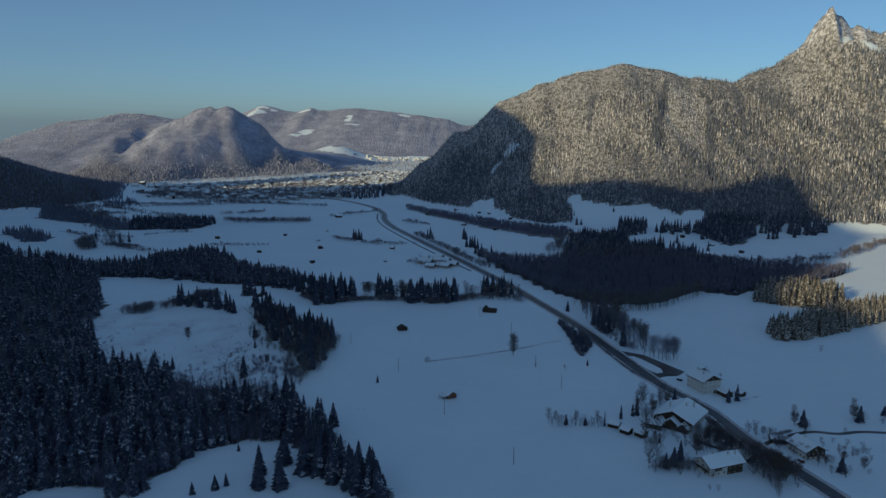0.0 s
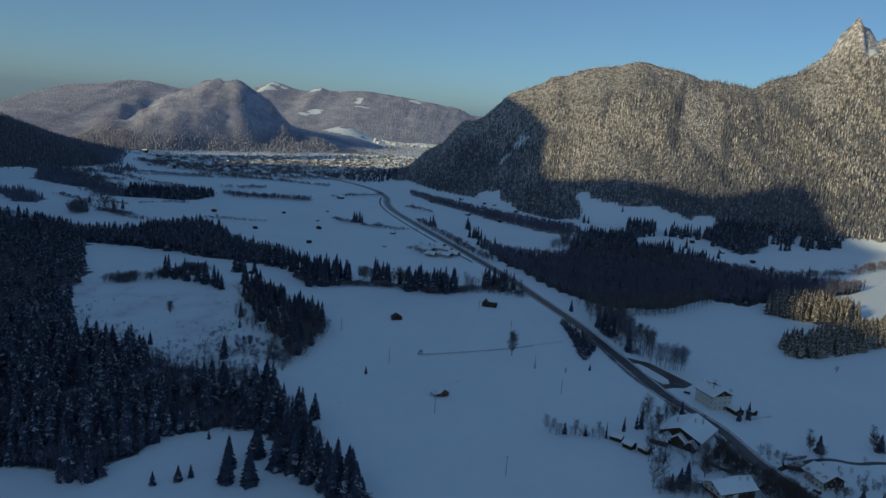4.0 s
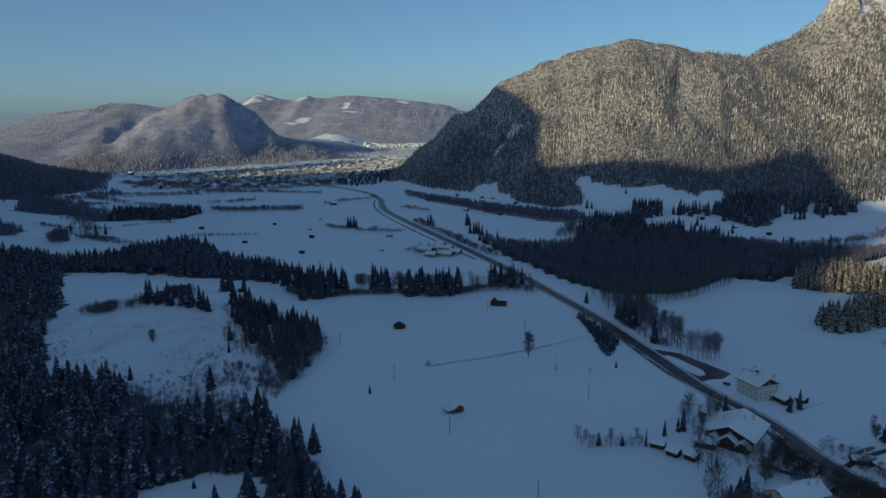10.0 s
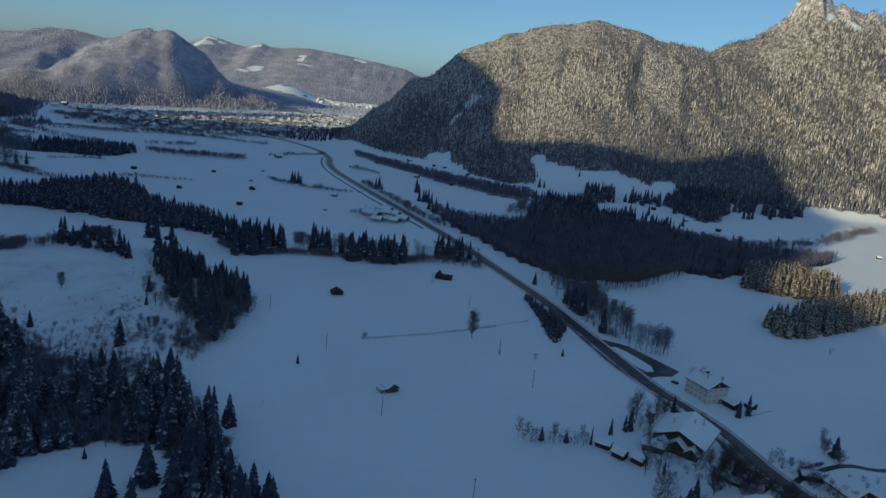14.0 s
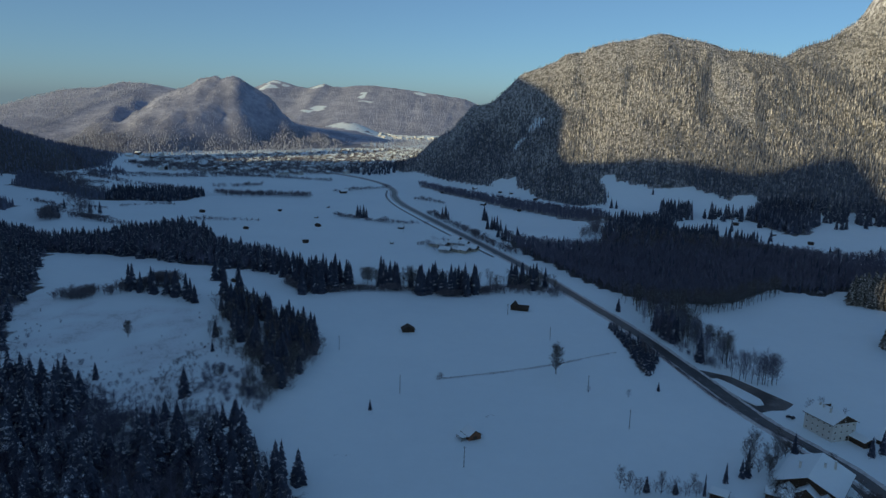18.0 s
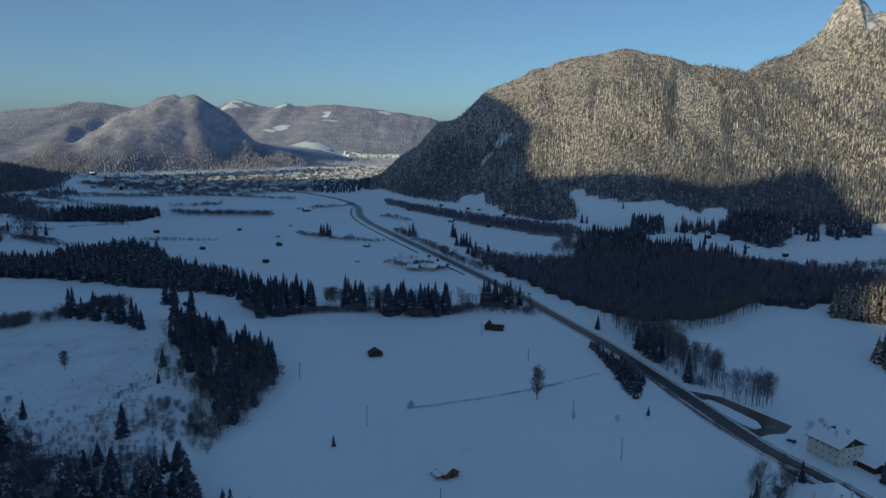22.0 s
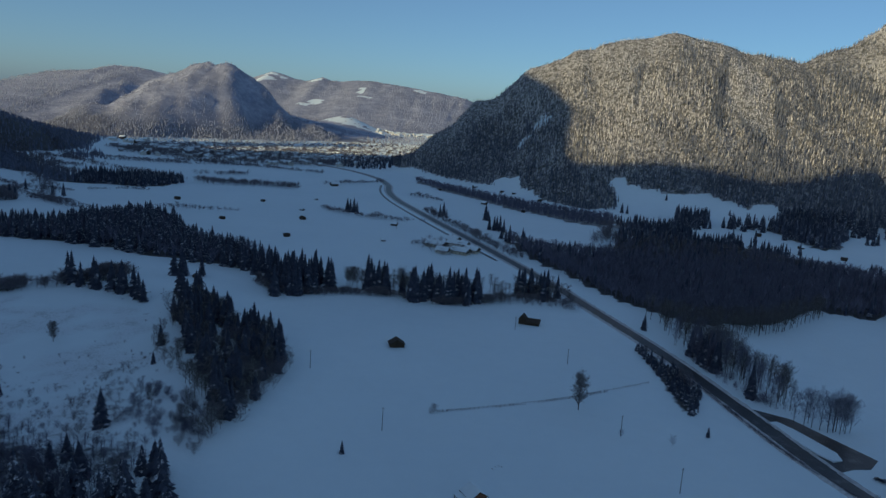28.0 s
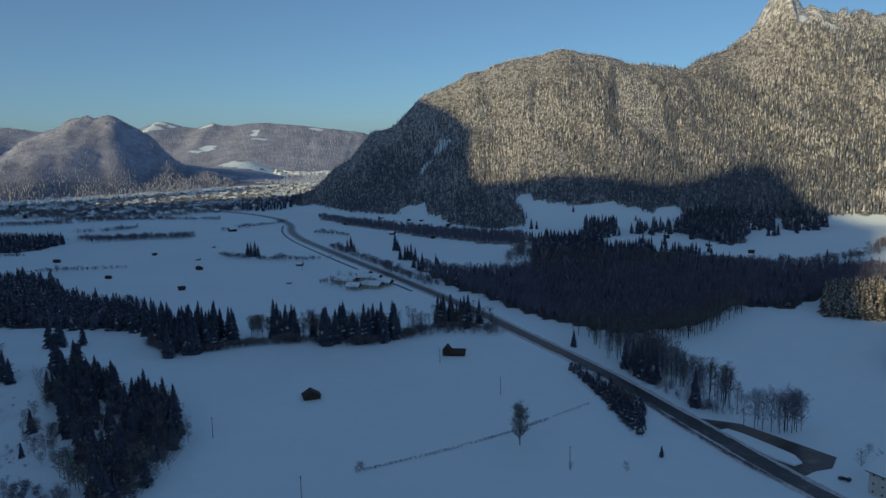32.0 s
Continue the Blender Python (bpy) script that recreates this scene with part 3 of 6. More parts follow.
MIDDLE = [cone_tree(9, 4, 20 + s) for s in range(5)]
FINE = [cone_tree(12, 8, 40 + s, 0.3) for s in range(6)]


def spruce_crown(seed, whorls=13, boughs=9, width=0.19):
    """Drooping boughs in whorls round the stem of a spruce of unit height."""
    r = random.Random(seed)
    V, F = [], []
    for k in range(whorls):
        s = k / whorls
        z = 0.07 + 0.88 * s
        rad = width * (1 - s) ** 0.85 + 0.012
        for j in range(boughs):
            if r.random() < 0.08:
                continue
            a = 6.283 * (j + 0.5 * (k % 2)) / boughs + r.uniform(-0.25, 0.25)
            q = rad * r.uniform(0.7, 1.2)
            dr = r.uniform(0.25, 0.5) * q
            wd = (q * 0.34 + 0.008) * r.uniform(0.8, 1.2)
            ca, sa = math.cos(a), math.sin(a)
            n = len(V)
            zz = z + r.uniform(-0.015, 0.015)
            V.extend([(0, 0, zz + 0.05), (q * 0.55 * ca - wd * sa, q * 0.55 * sa + wd * ca, zz - dr * 0.55), (q * 0.55 * ca, q * 0.55 * sa, zz + 0.012),
                      (q * 0.55 * ca + wd * sa, q * 0.55 * sa - wd * ca, zz - dr * 0.55), (q * ca, q * sa, zz - dr)])
            F.extend([(n, n + 1, n + 2), (n, n + 2, n + 3), (n + 1, n + 4, n + 2), (n + 2, n + 4, n + 3)])
    n = len(V)
    V.append((0, 0, 1.0))
    for j in range(7):
        a = 6.283 * j / 7
        V.append((width * 0.5 * math.cos(a), width * 0.5 * math.sin(a), 0.06))
    F.extend([(n, n + 1 + j, n + 1 + (j + 1) % 7) for j in range(7)])
    return np.array(V), np.array(F)


FEATHERY = [spruce_crown(300 + s, 15, 9, 0.185 + 0.02 * (s % 3)) for s in range(6)]
BARE = [bare_tree(22, 60 + s) for s in range(5)]
GAUZY = [bare_tree(40, 80 + s, 0.24, 0.45) for s in range(5)]

# the mountain across the valley: frosted spruce all over, whiter on some spurs and darker in the gullies; shade on the
# lower slope and western shoulder is put into the tree colours
STAND = [(467, 1672), (490, 1712), (511, 1730), (552, 1722), (545, 1650), (524, 1576), (497, 1490), (483, 1452), (455, 1470), (440, 1500), (430, 1532)]
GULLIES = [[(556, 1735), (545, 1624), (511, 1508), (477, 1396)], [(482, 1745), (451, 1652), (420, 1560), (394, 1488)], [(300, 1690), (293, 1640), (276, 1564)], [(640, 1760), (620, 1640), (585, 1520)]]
SPIKE = [cone_tree(5, 3, 500 + k, 0.1) for k in range(6)]
places = scatter(-200, 1350, 1050, 1860, 4.2, lambda x, y: (rs.rand(len(x)) < wooded_slope(x, y) * (0.78 + 0.22 * value_noise(x / 30, y / 40, 71))) & (ridge(x, y, RIGHT_CREST, 1.12) < 350 + 45 * fbm(x / 30, y / 30, 9) + 40 * smooth(905, 960, x))
                 & (x < 0.72 * y) & (((x - 885) / 50) ** 2 + ((y - 1712) / 34) ** 2 > 1 + 0.6 * fbm(x / 15, y / 15, 3)))
px, py = places[:, 0], places[:, 1]
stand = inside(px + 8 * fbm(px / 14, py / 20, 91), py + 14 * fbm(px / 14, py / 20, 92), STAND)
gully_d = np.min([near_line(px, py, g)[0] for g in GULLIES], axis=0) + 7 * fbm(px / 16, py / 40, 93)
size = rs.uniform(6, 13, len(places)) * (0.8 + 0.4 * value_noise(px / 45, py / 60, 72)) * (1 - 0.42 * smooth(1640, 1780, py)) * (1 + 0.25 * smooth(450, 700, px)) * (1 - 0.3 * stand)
# tone also drops on the lower slope and western shoulder to paint their shade
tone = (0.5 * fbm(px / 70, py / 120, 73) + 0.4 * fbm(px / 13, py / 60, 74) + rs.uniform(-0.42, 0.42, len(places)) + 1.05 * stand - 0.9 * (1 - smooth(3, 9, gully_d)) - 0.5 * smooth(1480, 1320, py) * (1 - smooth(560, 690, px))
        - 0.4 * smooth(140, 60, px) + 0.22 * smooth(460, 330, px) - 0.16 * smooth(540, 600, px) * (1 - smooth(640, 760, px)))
for name, sel, mat_, words in (("dusky_forest", tone < -0.18, "shaded_needles", "spruces coloured darker in gullies and shaded parts of the steep mountain"), ("mountain_forest", (tone >= -0.18) & (tone < 0.22), "frost_needles", "frost-covered spruce forest on the steep mountain side"), ("hoary_forest", tone >= 0.22, "hoar_needles", "thickly snow-laden spruces on the sunlit spurs")):
    grove(name, places[sel], size[sel] * (1.2 if mat_ == "shaded_needles" else 1.0), SPIKE, M[mat_], words, stretch=0.78)
# wooded flank and spur to the west, bluish haze put into the needle colour
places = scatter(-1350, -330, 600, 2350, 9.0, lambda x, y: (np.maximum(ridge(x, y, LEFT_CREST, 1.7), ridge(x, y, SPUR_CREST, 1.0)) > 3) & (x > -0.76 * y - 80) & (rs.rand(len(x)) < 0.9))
grove("hillside_forest", places, rs.uniform(6, 11, len(places)), SMALL, M["far_needles"], "shaded spruce forest on the western hillside, needles tinted hazy blue")
# far massifs: rime-covered woods, with distance haze mixed into their colours
def far_height(x, y):
    return np.maximum(np.maximum(ridge(x, y, FAR_CREST, 1.15), ridge(x, y, FAR_LEFT_CREST, 0.95)), ridge(x, y, BACK_CREST, 1.0))


places = scatter(-1280, -430, 1800, 2950, 7.0, lambda x, y: (far_height(x, y) > 0.6) & (rs.rand(len(x)) < 0.2 + 0.8 * smooth(-0.25, 0.15, fbm(x / 24, y / 70, 51))))
ridge_h = ridge(places[:, 0], places[:, 1], FAR_CREST, 1.15)
dim = (ridge_h > ridge(places[:, 0], places[:, 1], FAR_LEFT_CREST, 0.95)) & (ridge_h + 18 * fbm(places[:, 0] / 50, places[:, 1] / 90, 83) < 42)
grove("massif_foot_forest", places[dim], rs.uniform(5, 9, dim.sum()), SPIKE, M["foot_needles"], "forest along the foot of the massif, coloured pale as in haze", stretch=1.3)
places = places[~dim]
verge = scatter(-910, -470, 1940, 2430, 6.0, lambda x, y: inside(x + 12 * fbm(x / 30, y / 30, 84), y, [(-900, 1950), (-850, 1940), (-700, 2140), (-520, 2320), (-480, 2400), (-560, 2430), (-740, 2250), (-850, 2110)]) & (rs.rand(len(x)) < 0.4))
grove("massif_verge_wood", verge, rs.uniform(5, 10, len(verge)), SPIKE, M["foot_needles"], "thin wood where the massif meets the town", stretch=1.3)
grove("massif_forest", places, rs.uniform(3.5, 7, len(places)), SPIKE, M["hazy_rime_needles"], "rime-grey, haze-tinted forest on the steep massif beyond the town", stretch=1.3)
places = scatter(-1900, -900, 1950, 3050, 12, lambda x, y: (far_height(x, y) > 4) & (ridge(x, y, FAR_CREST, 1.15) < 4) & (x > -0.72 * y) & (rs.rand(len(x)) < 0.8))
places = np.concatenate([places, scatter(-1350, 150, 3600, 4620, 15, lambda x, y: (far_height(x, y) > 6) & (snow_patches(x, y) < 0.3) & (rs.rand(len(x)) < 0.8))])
grove("distant_forest", places, rs.uniform(5, 9, len(places)), SMALL, M["foot_needles"], "grey rime-covered, haze-tinted forest on the distant mountains", stretch=1.5)
# the wood on the near western bank: full spruces over a dense leafless understorey
def west_wood(x, y):
    return inside(x, y, WOODS["west"]) & (x > -0.75 * y - 40)


TALL_STAND = [(-270, 505), (-241, 486), (-217, 476), (-190, 462), (-178, 440), (-182, 405), (-230, 400), (-270, 430)]
OPEN_STAND = [(-196, 480), (-150, 462), (-120, 450), (-98, 434), (-94, 420), (-108, 414), (-165, 410), (-184, 418), (-180, 440)]


def spruce_share(x, y):
    """How much of the western wood is spruce, from place to place."""
    share = np.where(value_noise(x / 26, y / 24, 17) < 0.5, 0.85, 0.35)
    share = np.where(x < -262, 0.45 * share + 0.1, share)
    share = np.where(inside(x, y, TALL_STAND), 0.9, share)
    share = np.where(inside(x, y, OPEN_STAND), 0.05, share)
    return np.where(x > -80, 0.95, share)


places = scatter(-620, -30, 230, 960, 6.8, lambda x, y: west_wood(x, y) & (rs.rand(len(x)) < spruce_share(x, y)))
px, py = places[:, 0], places[:, 1]
tall = rs.uniform(13, 23, len(places)) * np.where(inside(px, py, TALL_STAND), 1.05, np.where(inside(px, py, OPEN_STAND), 0.62, 1.0)) * (1 - 0.2 * smooth(-105, -78, px)) * (1 - 0.25 * smooth(-262, -300, px))
grove("valley_edge_forest", places, tall, FEATHERY, M["needles"], "tall dark spruces lightly dusted with snow", stretch=1.15)
places = scatter(-620, -70, 230, 960, 3.6, lambda x, y: west_wood(x, y) & (x < -78) & (rs.rand(len(x)) < np.where(x > -260, 0.95, 0.6)))
grove("bare_edge_forest", places, rs.uniform(5, 11, len(places)) * (1 - 0.4 * smooth(365, 440, places[:, 1])), GAUZY, M["thicket_twigs"], "leafless trees packed between the dark spruces", stretch=1.6)
places = scatter(-530, -150, 730, 930, 5.2, lambda x, y: inside(x, y, WOODS["band"]))
bare = rs.rand(len(places)) < 0.5
block = 1 + 0.4 * np.exp(-((places[:, 0] + 320) / 45) ** 2)
grove("forest_band", places[~bare], rs.uniform(10, 16, (~bare).sum()) * block[~bare], FEATHERY, M["needles"], "dark belt of spruces across the snowy fields", stretch=1.25)
grove("band_understorey", places[bare], rs.uniform(7, 13, bare.sum()) * block[bare], BARE, M["thicket_twigs"], "leafless trees among a belt of spruces", stretch=1.5)
places = np.concatenate([scatter(-830, -510, 1140, 1450, 6.5, lambda x, y: inside(x, y, WOODS["far_strip"])), scatter(-710, -570, 1010, 1150, 5.5, lambda x, y: inside(x, y, WOODS["edge_copse"]))])
places = np.concatenate([places, scatter(-860, -630, 1450, 1670, 8.0, lambda x, y: inside(x, y, WOODS["spur_foot"]) & (rs.rand(len(x)) < 0.7))])
# same haze-tinted needles as on the western hillside
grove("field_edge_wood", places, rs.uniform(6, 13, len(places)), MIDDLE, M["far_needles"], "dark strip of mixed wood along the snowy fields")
places = scatter(10, 500, 640, 1220, 4.4, lambda x, y: inside(x, y, WOODS["dark"]))
fir = rs.rand(len(places)) < 0.05 + 0.28 * smooth(890, 1040, places[:, 1])
frosty = ~fir & (rs.rand(len(places)) < 0.75 * smooth(860, 960, places[:, 1]))
plain = ~fir & ~frosty
grove("leafless_forest", places[plain], rs.uniform(9, 15, plain.sum()), BARE, M["thicket_twigs"], "dense leafless forest, dark against the snow", stretch=1.4)
grove("frosted_forest", places[frosty], rs.uniform(8, 13, frosty.sum()), GAUZY, M["twigs"], "leafless forest with hoar-frosted crowns", stretch=1.4)
grove("forest_spruces", places[fir], rs.uniform(9, 19, fir.sum()), MIDDLE, M["needles"], "young dark spruces inside the leafless forest")
places = scatter(-110, 190, 1090, 1510, 4.6, lambda x, y: inside(x, y, WOODS["river"]))
grove("riverside_wood", places, rs.uniform(6, 11, len(places)), BARE, M["thicket_twigs"], "strip of leafless trees along the stream", stretch=1.4)
places = scatter(-590, -390, 1110, 1265, 6.0, lambda x, y: inside(x, y, WOODS["far_left"]))
grove("field_wood", places, rs.uniform(12, 15, len(places)), MIDDLE, M["needles"], "dark spruce plantation among snowy fields")
places = scatter(-380, -220, 1165, 1275, 6.0, lambda x, y: inside(x, y, WOODS["far_hedge"]))
grove("field_thicket", places, rs.uniform(5, 10, len(places)), BARE, M["dark_twigs"], "long leafless thicket across the snowy fields", stretch=1.5)
places = scatter(150, 335, 950, 1210, 5.0, lambda x, y: inside(x, y, WOODS["upper_edge"]) & (rs.rand(len(x)) < 0.9 * smooth(0.3, 0.45, value_noise(x / 26, y / 34, 97))))
grove("upper_edge_spruces", places, rs.uniform(8, 18, len(places)), MIDDLE, M["needles"], "dark spruces along the upper edge of the leafless forest")
places = scatter(250, 330, 1160, 1230, 6.0, lambda x, y: inside(x, y, WOODS["foot_copse"]))
grove("meadow_copse", places, rs.uniform(16, 24, len(places)), MIDDLE, M["needles"], "square spruce copse on the snowy meadow")
places = scatter(370, 490, 1040, 1260, 7.0, lambda x, y: inside(x, y, WOODS["foot_wood"]))
grove("foot_wood", places, rs.uniform(14, 22, len(places)), MIDDLE, M["needles"], "dark spruces at the foot of the mountain")
places = scatter(84, 114, 515, 632, 2.5, lambda x, y: inside(x, y, WOODS["triangle"]))
grove("roadside_thicket", places, rs.uniform(2, 6.5, len(places)), FINE, M["needles"], "wedge of young snow-dusted spruces beside the road", stretch=1.6)
# both groves wear the sun-tinted copy of the spruce needles
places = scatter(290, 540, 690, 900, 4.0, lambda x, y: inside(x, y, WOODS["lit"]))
grove("sunlit_grove", places, rs.uniform(13, 21, len(places)), FEATHERY, M["sunwarm_needles"], "frosted spruce grove catching the low sun")
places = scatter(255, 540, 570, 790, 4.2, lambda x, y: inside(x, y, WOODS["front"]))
grove("field_grove", places, rs.uniform(9, 17, len(places)), FEATHERY, M["sunwarm_needles"], "strip of frosted trees with sunlit tops in the field")

# ---- building kit ----
def part(name, shape, mat, parent=None, label=""):
    """Links a bmesh or a mesh as one object, under a thing where one is given."""
    if isinstance(shape, bmesh.types.BMesh):
        me = bpy.data.meshes.new(name)
        shape.to_mesh(me)
        shape.free()
    else:
        me = shape
    if mat is not None and not me.materials:
        me.materials.append(mat)
    ob = new(name, me)
    if parent is not None:
        ob.parent = parent
    if label:
        ob["label"] = label
    return ob


def add_box(bm, sx, sy, sz, cx=0, cy=0, cz=0, turn=0.0):
    m = Matrix.Translation((cx, cy, cz)) @ Matrix.Rotation(turn, 4, "Z") @ Matrix.Diagonal((sx, sy, sz, 1))
    return bmesh.ops.create_cube(bm, size=1, matrix=m)["verts"]


def box(sx, sy, sz, cx=0, cy=0, cz=0, bevel=0.0):
    bm = bmesh.new()
    add_box(bm, sx, sy, sz, cx, cy, cz)
    if bevel:
        bmesh.ops.bevel(bm, geom=bm.edges[:], offset=bevel, segments=2, affect="EDGES")
    return bm


def rod(bm, a, b, r0, r1, sides=6):
    a, b = Vector(a), Vector(b)
    q = (b - a).to_track_quat("Z", "Y").to_matrix().to_4x4()
    m = Matrix.Translation((a + b) / 2) @ q
    bmesh.ops.create_cone(bm, cap_ends=True, segments=sides, radius1=r0, radius2=r1, depth=(b - a).length, matrix=m)


def empty(name, m):
    ob = new(name)
    ob.matrix_basis = m
    return ob


def ground_pose(x, y, turn=0.0, sink=0.0):
    return pose(x, y, float(land(x, y)) - sink, 0, 0, turn)


def gable_body(w, l, eave, top, base=-0.8):
    """A solid house body: ridge along y."""
    bm = bmesh.new()
    prof = [(-w / 2, base), (w / 2, base), (w / 2, eave), (0, top), (-w / 2, eave)]
    a = [bm.verts.new((x, -l / 2, z)) for x, z in prof]
    b = [bm.verts.new((x, l / 2, z)) for x, z in prof]
    bm.faces.new(a)
    bm.faces.new(b[::-1])
    for k in range(5):
        bm.faces.new((a[k], b[k], b[(k + 1) % 5], a[(k + 1) % 5]))
    bmesh.ops.recalc_face_normals(bm, faces=bm.faces[:])
    return bm


def gable_roof(w, l, eave, top, over, thick, lift=0.0, wavy=0.0, seed=0):
    """Two roof planes with overhang; with wavy it is the uneven blanket of snow on them."""
    bm = bmesh.new()
    slope = (top - eave) / (w / 2)
    nu, nv = (10, 12) if wavy else (2, 1)
    r = random.Random(seed)
    rows = []
    for j in range(nv + 1):
        y = -l / 2 - over + (l + 2 * over) * j / nv
        row_t, row_b = [], []
        for i in range(nu + 1):
            x = -w / 2 - over + (w + 2 * over) * i / nu
            z = top - slope * abs(x) + lift
            edge = min(i, nu - i, j * 2, (nv - j) * 2)
            dz = thick * (1.0 if not wavy else (0.45 if edge == 0 else 1.0)) + (wavy * r.uniform(-1, 1) if wavy else 0)
            row_t.append(bm.verts.new((x, y, z + dz)))
            row_b.append(bm.verts.new((x, y, z)))
        rows.append((row_t, row_b))
    for j in range(nv):
        for i in range(nu):
            t0, t1 = rows[j][0], rows[j + 1][0]
            b0, b1 = rows[j][1], rows[j + 1][1]
            bm.faces.new((t0[i], t0[i + 1], t1[i + 1], t1[i]))
            bm.faces.new((b0[i + 1], b0[i], b1[i], b1[i + 1]))
    for (ta, ba) in (rows[0], rows[-1]):
        for i in range(nu):
            bm.faces.new((ta[i], ba[i], ba[i + 1], ta[i + 1]))
    for i in (0, nu):
        for j in range(nv):
            bm.faces.new((rows[j][0][i], rows[j + 1][0][i], rows[j + 1][1][i], rows[j][1][i]))
    bmesh.ops.recalc_face_normals(bm, faces=bm.faces[:])
    return bm


def frame_mesh(w, h, d=0.12, t=0.14):
    bm = bmesh.new()
    add_box(bm, t, d, h, -w / 2 + t / 2)
    add_box(bm, t, d, h, w / 2 - t / 2)
    add_box(bm, w - 2 * t, d, t, 0, 0, h / 2 - t / 2)
    add_box(bm, w - 2 * t, d, t, 0, 0, -h / 2 + t / 2)
    add_box(bm, 0.07, d * 0.8, h - 2 * t)
    me = bpy.data.meshes.new("window_frame")
    bm.to_mesh(me)
    bm.free()
    me.materials.append(M["frame"])
    return me


def slab_mesh(name, w, d, h, mat):
    me = bpy.data.meshes.new(name)
    bm = box(w, d, h)
    bm.to_mesh(me)
    bm.free()
    me.materials.append(mat)
    return me


WIN_FRAME = frame_mesh(1.0, 1.3)
WIN_PANE = slab_mesh("pane", 0.74, 0.04, 1.04, M["glass"])
WIN_SILL = slab_mesh("sill", 1.15, 0.28, 0.09, M["roof_snow"])
SHUTTER = slab_mesh("shutter", 0.5, 0.06, 1.4, M["old_wood"])


def put_window(house, x, y, z, turn, shutters=False):
    win = part("window", WIN_FRAME, None, house)
    win.matrix_basis = pose(x, y, z, 0, 0, turn)
    part("pane", WIN_PANE, None, win)
    sill = part("sill", WIN_SILL, None, win)
    sill.location = (0, -0.14, -0.76)
    if shutters:
        for s in (-1, 1):
            sh = part("shutter", SHUTTER, None, win)
            sh.location = (s * 0.76, -0.01, 0)


def put_chimney(house, x, y, z0, z1):
    ch = part("chimney", box(0.8, 0.8, z1 - z0, x, y, (z0 + z1) / 2, 0.03), M["plaster"], house)
    part("chimney_cap", box(1.0, 1.0, 0.12, x, y, z1 + 0.06, 0.02), M["concrete"], ch)
    part("snow_cap", box(0.92, 0.92, 0.24, x, y, z1 + 0.24, 0.1), M["roof_snow"], ch)


def put_balcony(house, side_y, w, z, depth=1.1):
    s = 1 if side_y > 0 else -1
    deck = part("balcony", box(w, depth, 0.16, 0, side_y + s * depth / 2, z), M["old_wood"], house, "dark wooden balcony")
    part("handrail", box(w, 0.1, 0.1, 0, side_y + s * (depth - 0.05), z + 1.0), M["old_wood"], deck)
    n = int(w / 0.45)
    plank = slab_mesh("baluster", 0.26, 0.04, 0.9, M["old_wood"])
    for k in range(n):
        p_ = part("baluster", plank, None, deck)
        p_.location = (-w / 2 + (k + 0.5) * w / n, side_y + s * (depth - 0.05), z + 0.53)


def farmhouse(name, x, y, turn, w, l, eave, top, label, storeys=2, wall="plaster", upper=None, cols_long=5, cols_gable=3, over=1.1, balcony=(), shutters=False, chimneys=((0.5, 2.0),), snow=0.45, seed=1, door=True):
    house = tagged(empty(name, ground_pose(x, y, turn)), label, "house")
    part("wall", gable_body(w, l, eave, top - 0.1), M[wall], house)
    if upper:
        for s in (-1, 1):
            bm = bmesh.new()
            z0 = eave * upper
            vs = [bm.verts.new((px, s * (l / 2 + dy), pz)) for dy in (0.0, 0.06) for px, pz in ((-w / 2, z0), (w / 2, z0), (w / 2, eave), (0, top - 0.15), (-w / 2, eave))]
            bm.faces.new(vs[5:])
            for k in range(5):
                bm.faces.new((vs[k], vs[(k + 1) % 5], vs[5 + (k + 1) % 5], vs[5 + k]))
            bmesh.ops.recalc_face_normals(bm, faces=bm.faces[:])
            part("gable_cladding", bm, M["old_wood"], house, "dark timber cladding")
    part("roof", gable_roof(w, l, eave, top, over, 0.22), M["tile"], house, "dark tiled roof")
    part("roof_snow", gable_roof(w, l, eave, top, over - 0.08, snow, 0.225, 0.05, seed), M["roof_snow"], house, "thick snow blanket")
    step = eave / storeys
    for k in range(storeys):
        z = step * (k + 0.55)
        for i in range(cols_long):
            yy = -l / 2 + (i + 0.5) * l / cols_long
            put_window(house, w / 2 + 0.02, yy, z, 90, shutters)
            put_window(house, -w / 2 - 0.02, yy, z, -90, shutters)
        for i in range(cols_gable):
            xx = -w / 2 + (i + 0.5) * w / cols_gable
            put_window(house, xx, -l / 2 - 0.08, z, 0, shutters)
            put_window(house, xx, l / 2 + 0.08, z, 180, shutters)
    for s, a in ((-1, 0), (1, 180)):
        put_window(house, 0, s * (l / 2 + 0.08), eave + (top - eave) * 0.35, a)
    for k, s in balcony:
        put_balcony(house, s * (l / 2 + 0.05), w * 0.9, step * k)
    for cx, cy in chimneys:
        zr = top - (top - eave) * abs(cx) / (w / 2)
        put_chimney(house, cx, cy, zr - 0.3, top + 1.3)
    if door:
        d_ = part("door", box(1.2, 0.1, 2.1, w * 0.08 + 1.0, -l / 2 - 0.12, 1.05, 0.02), M["old_wood"], house)
        part("door_handle", box(0.05, 0.12, 0.16, w * 0.08 + 1.45, -l / 2 - 0.2, 1.05), M["metal"], d_)
    return house


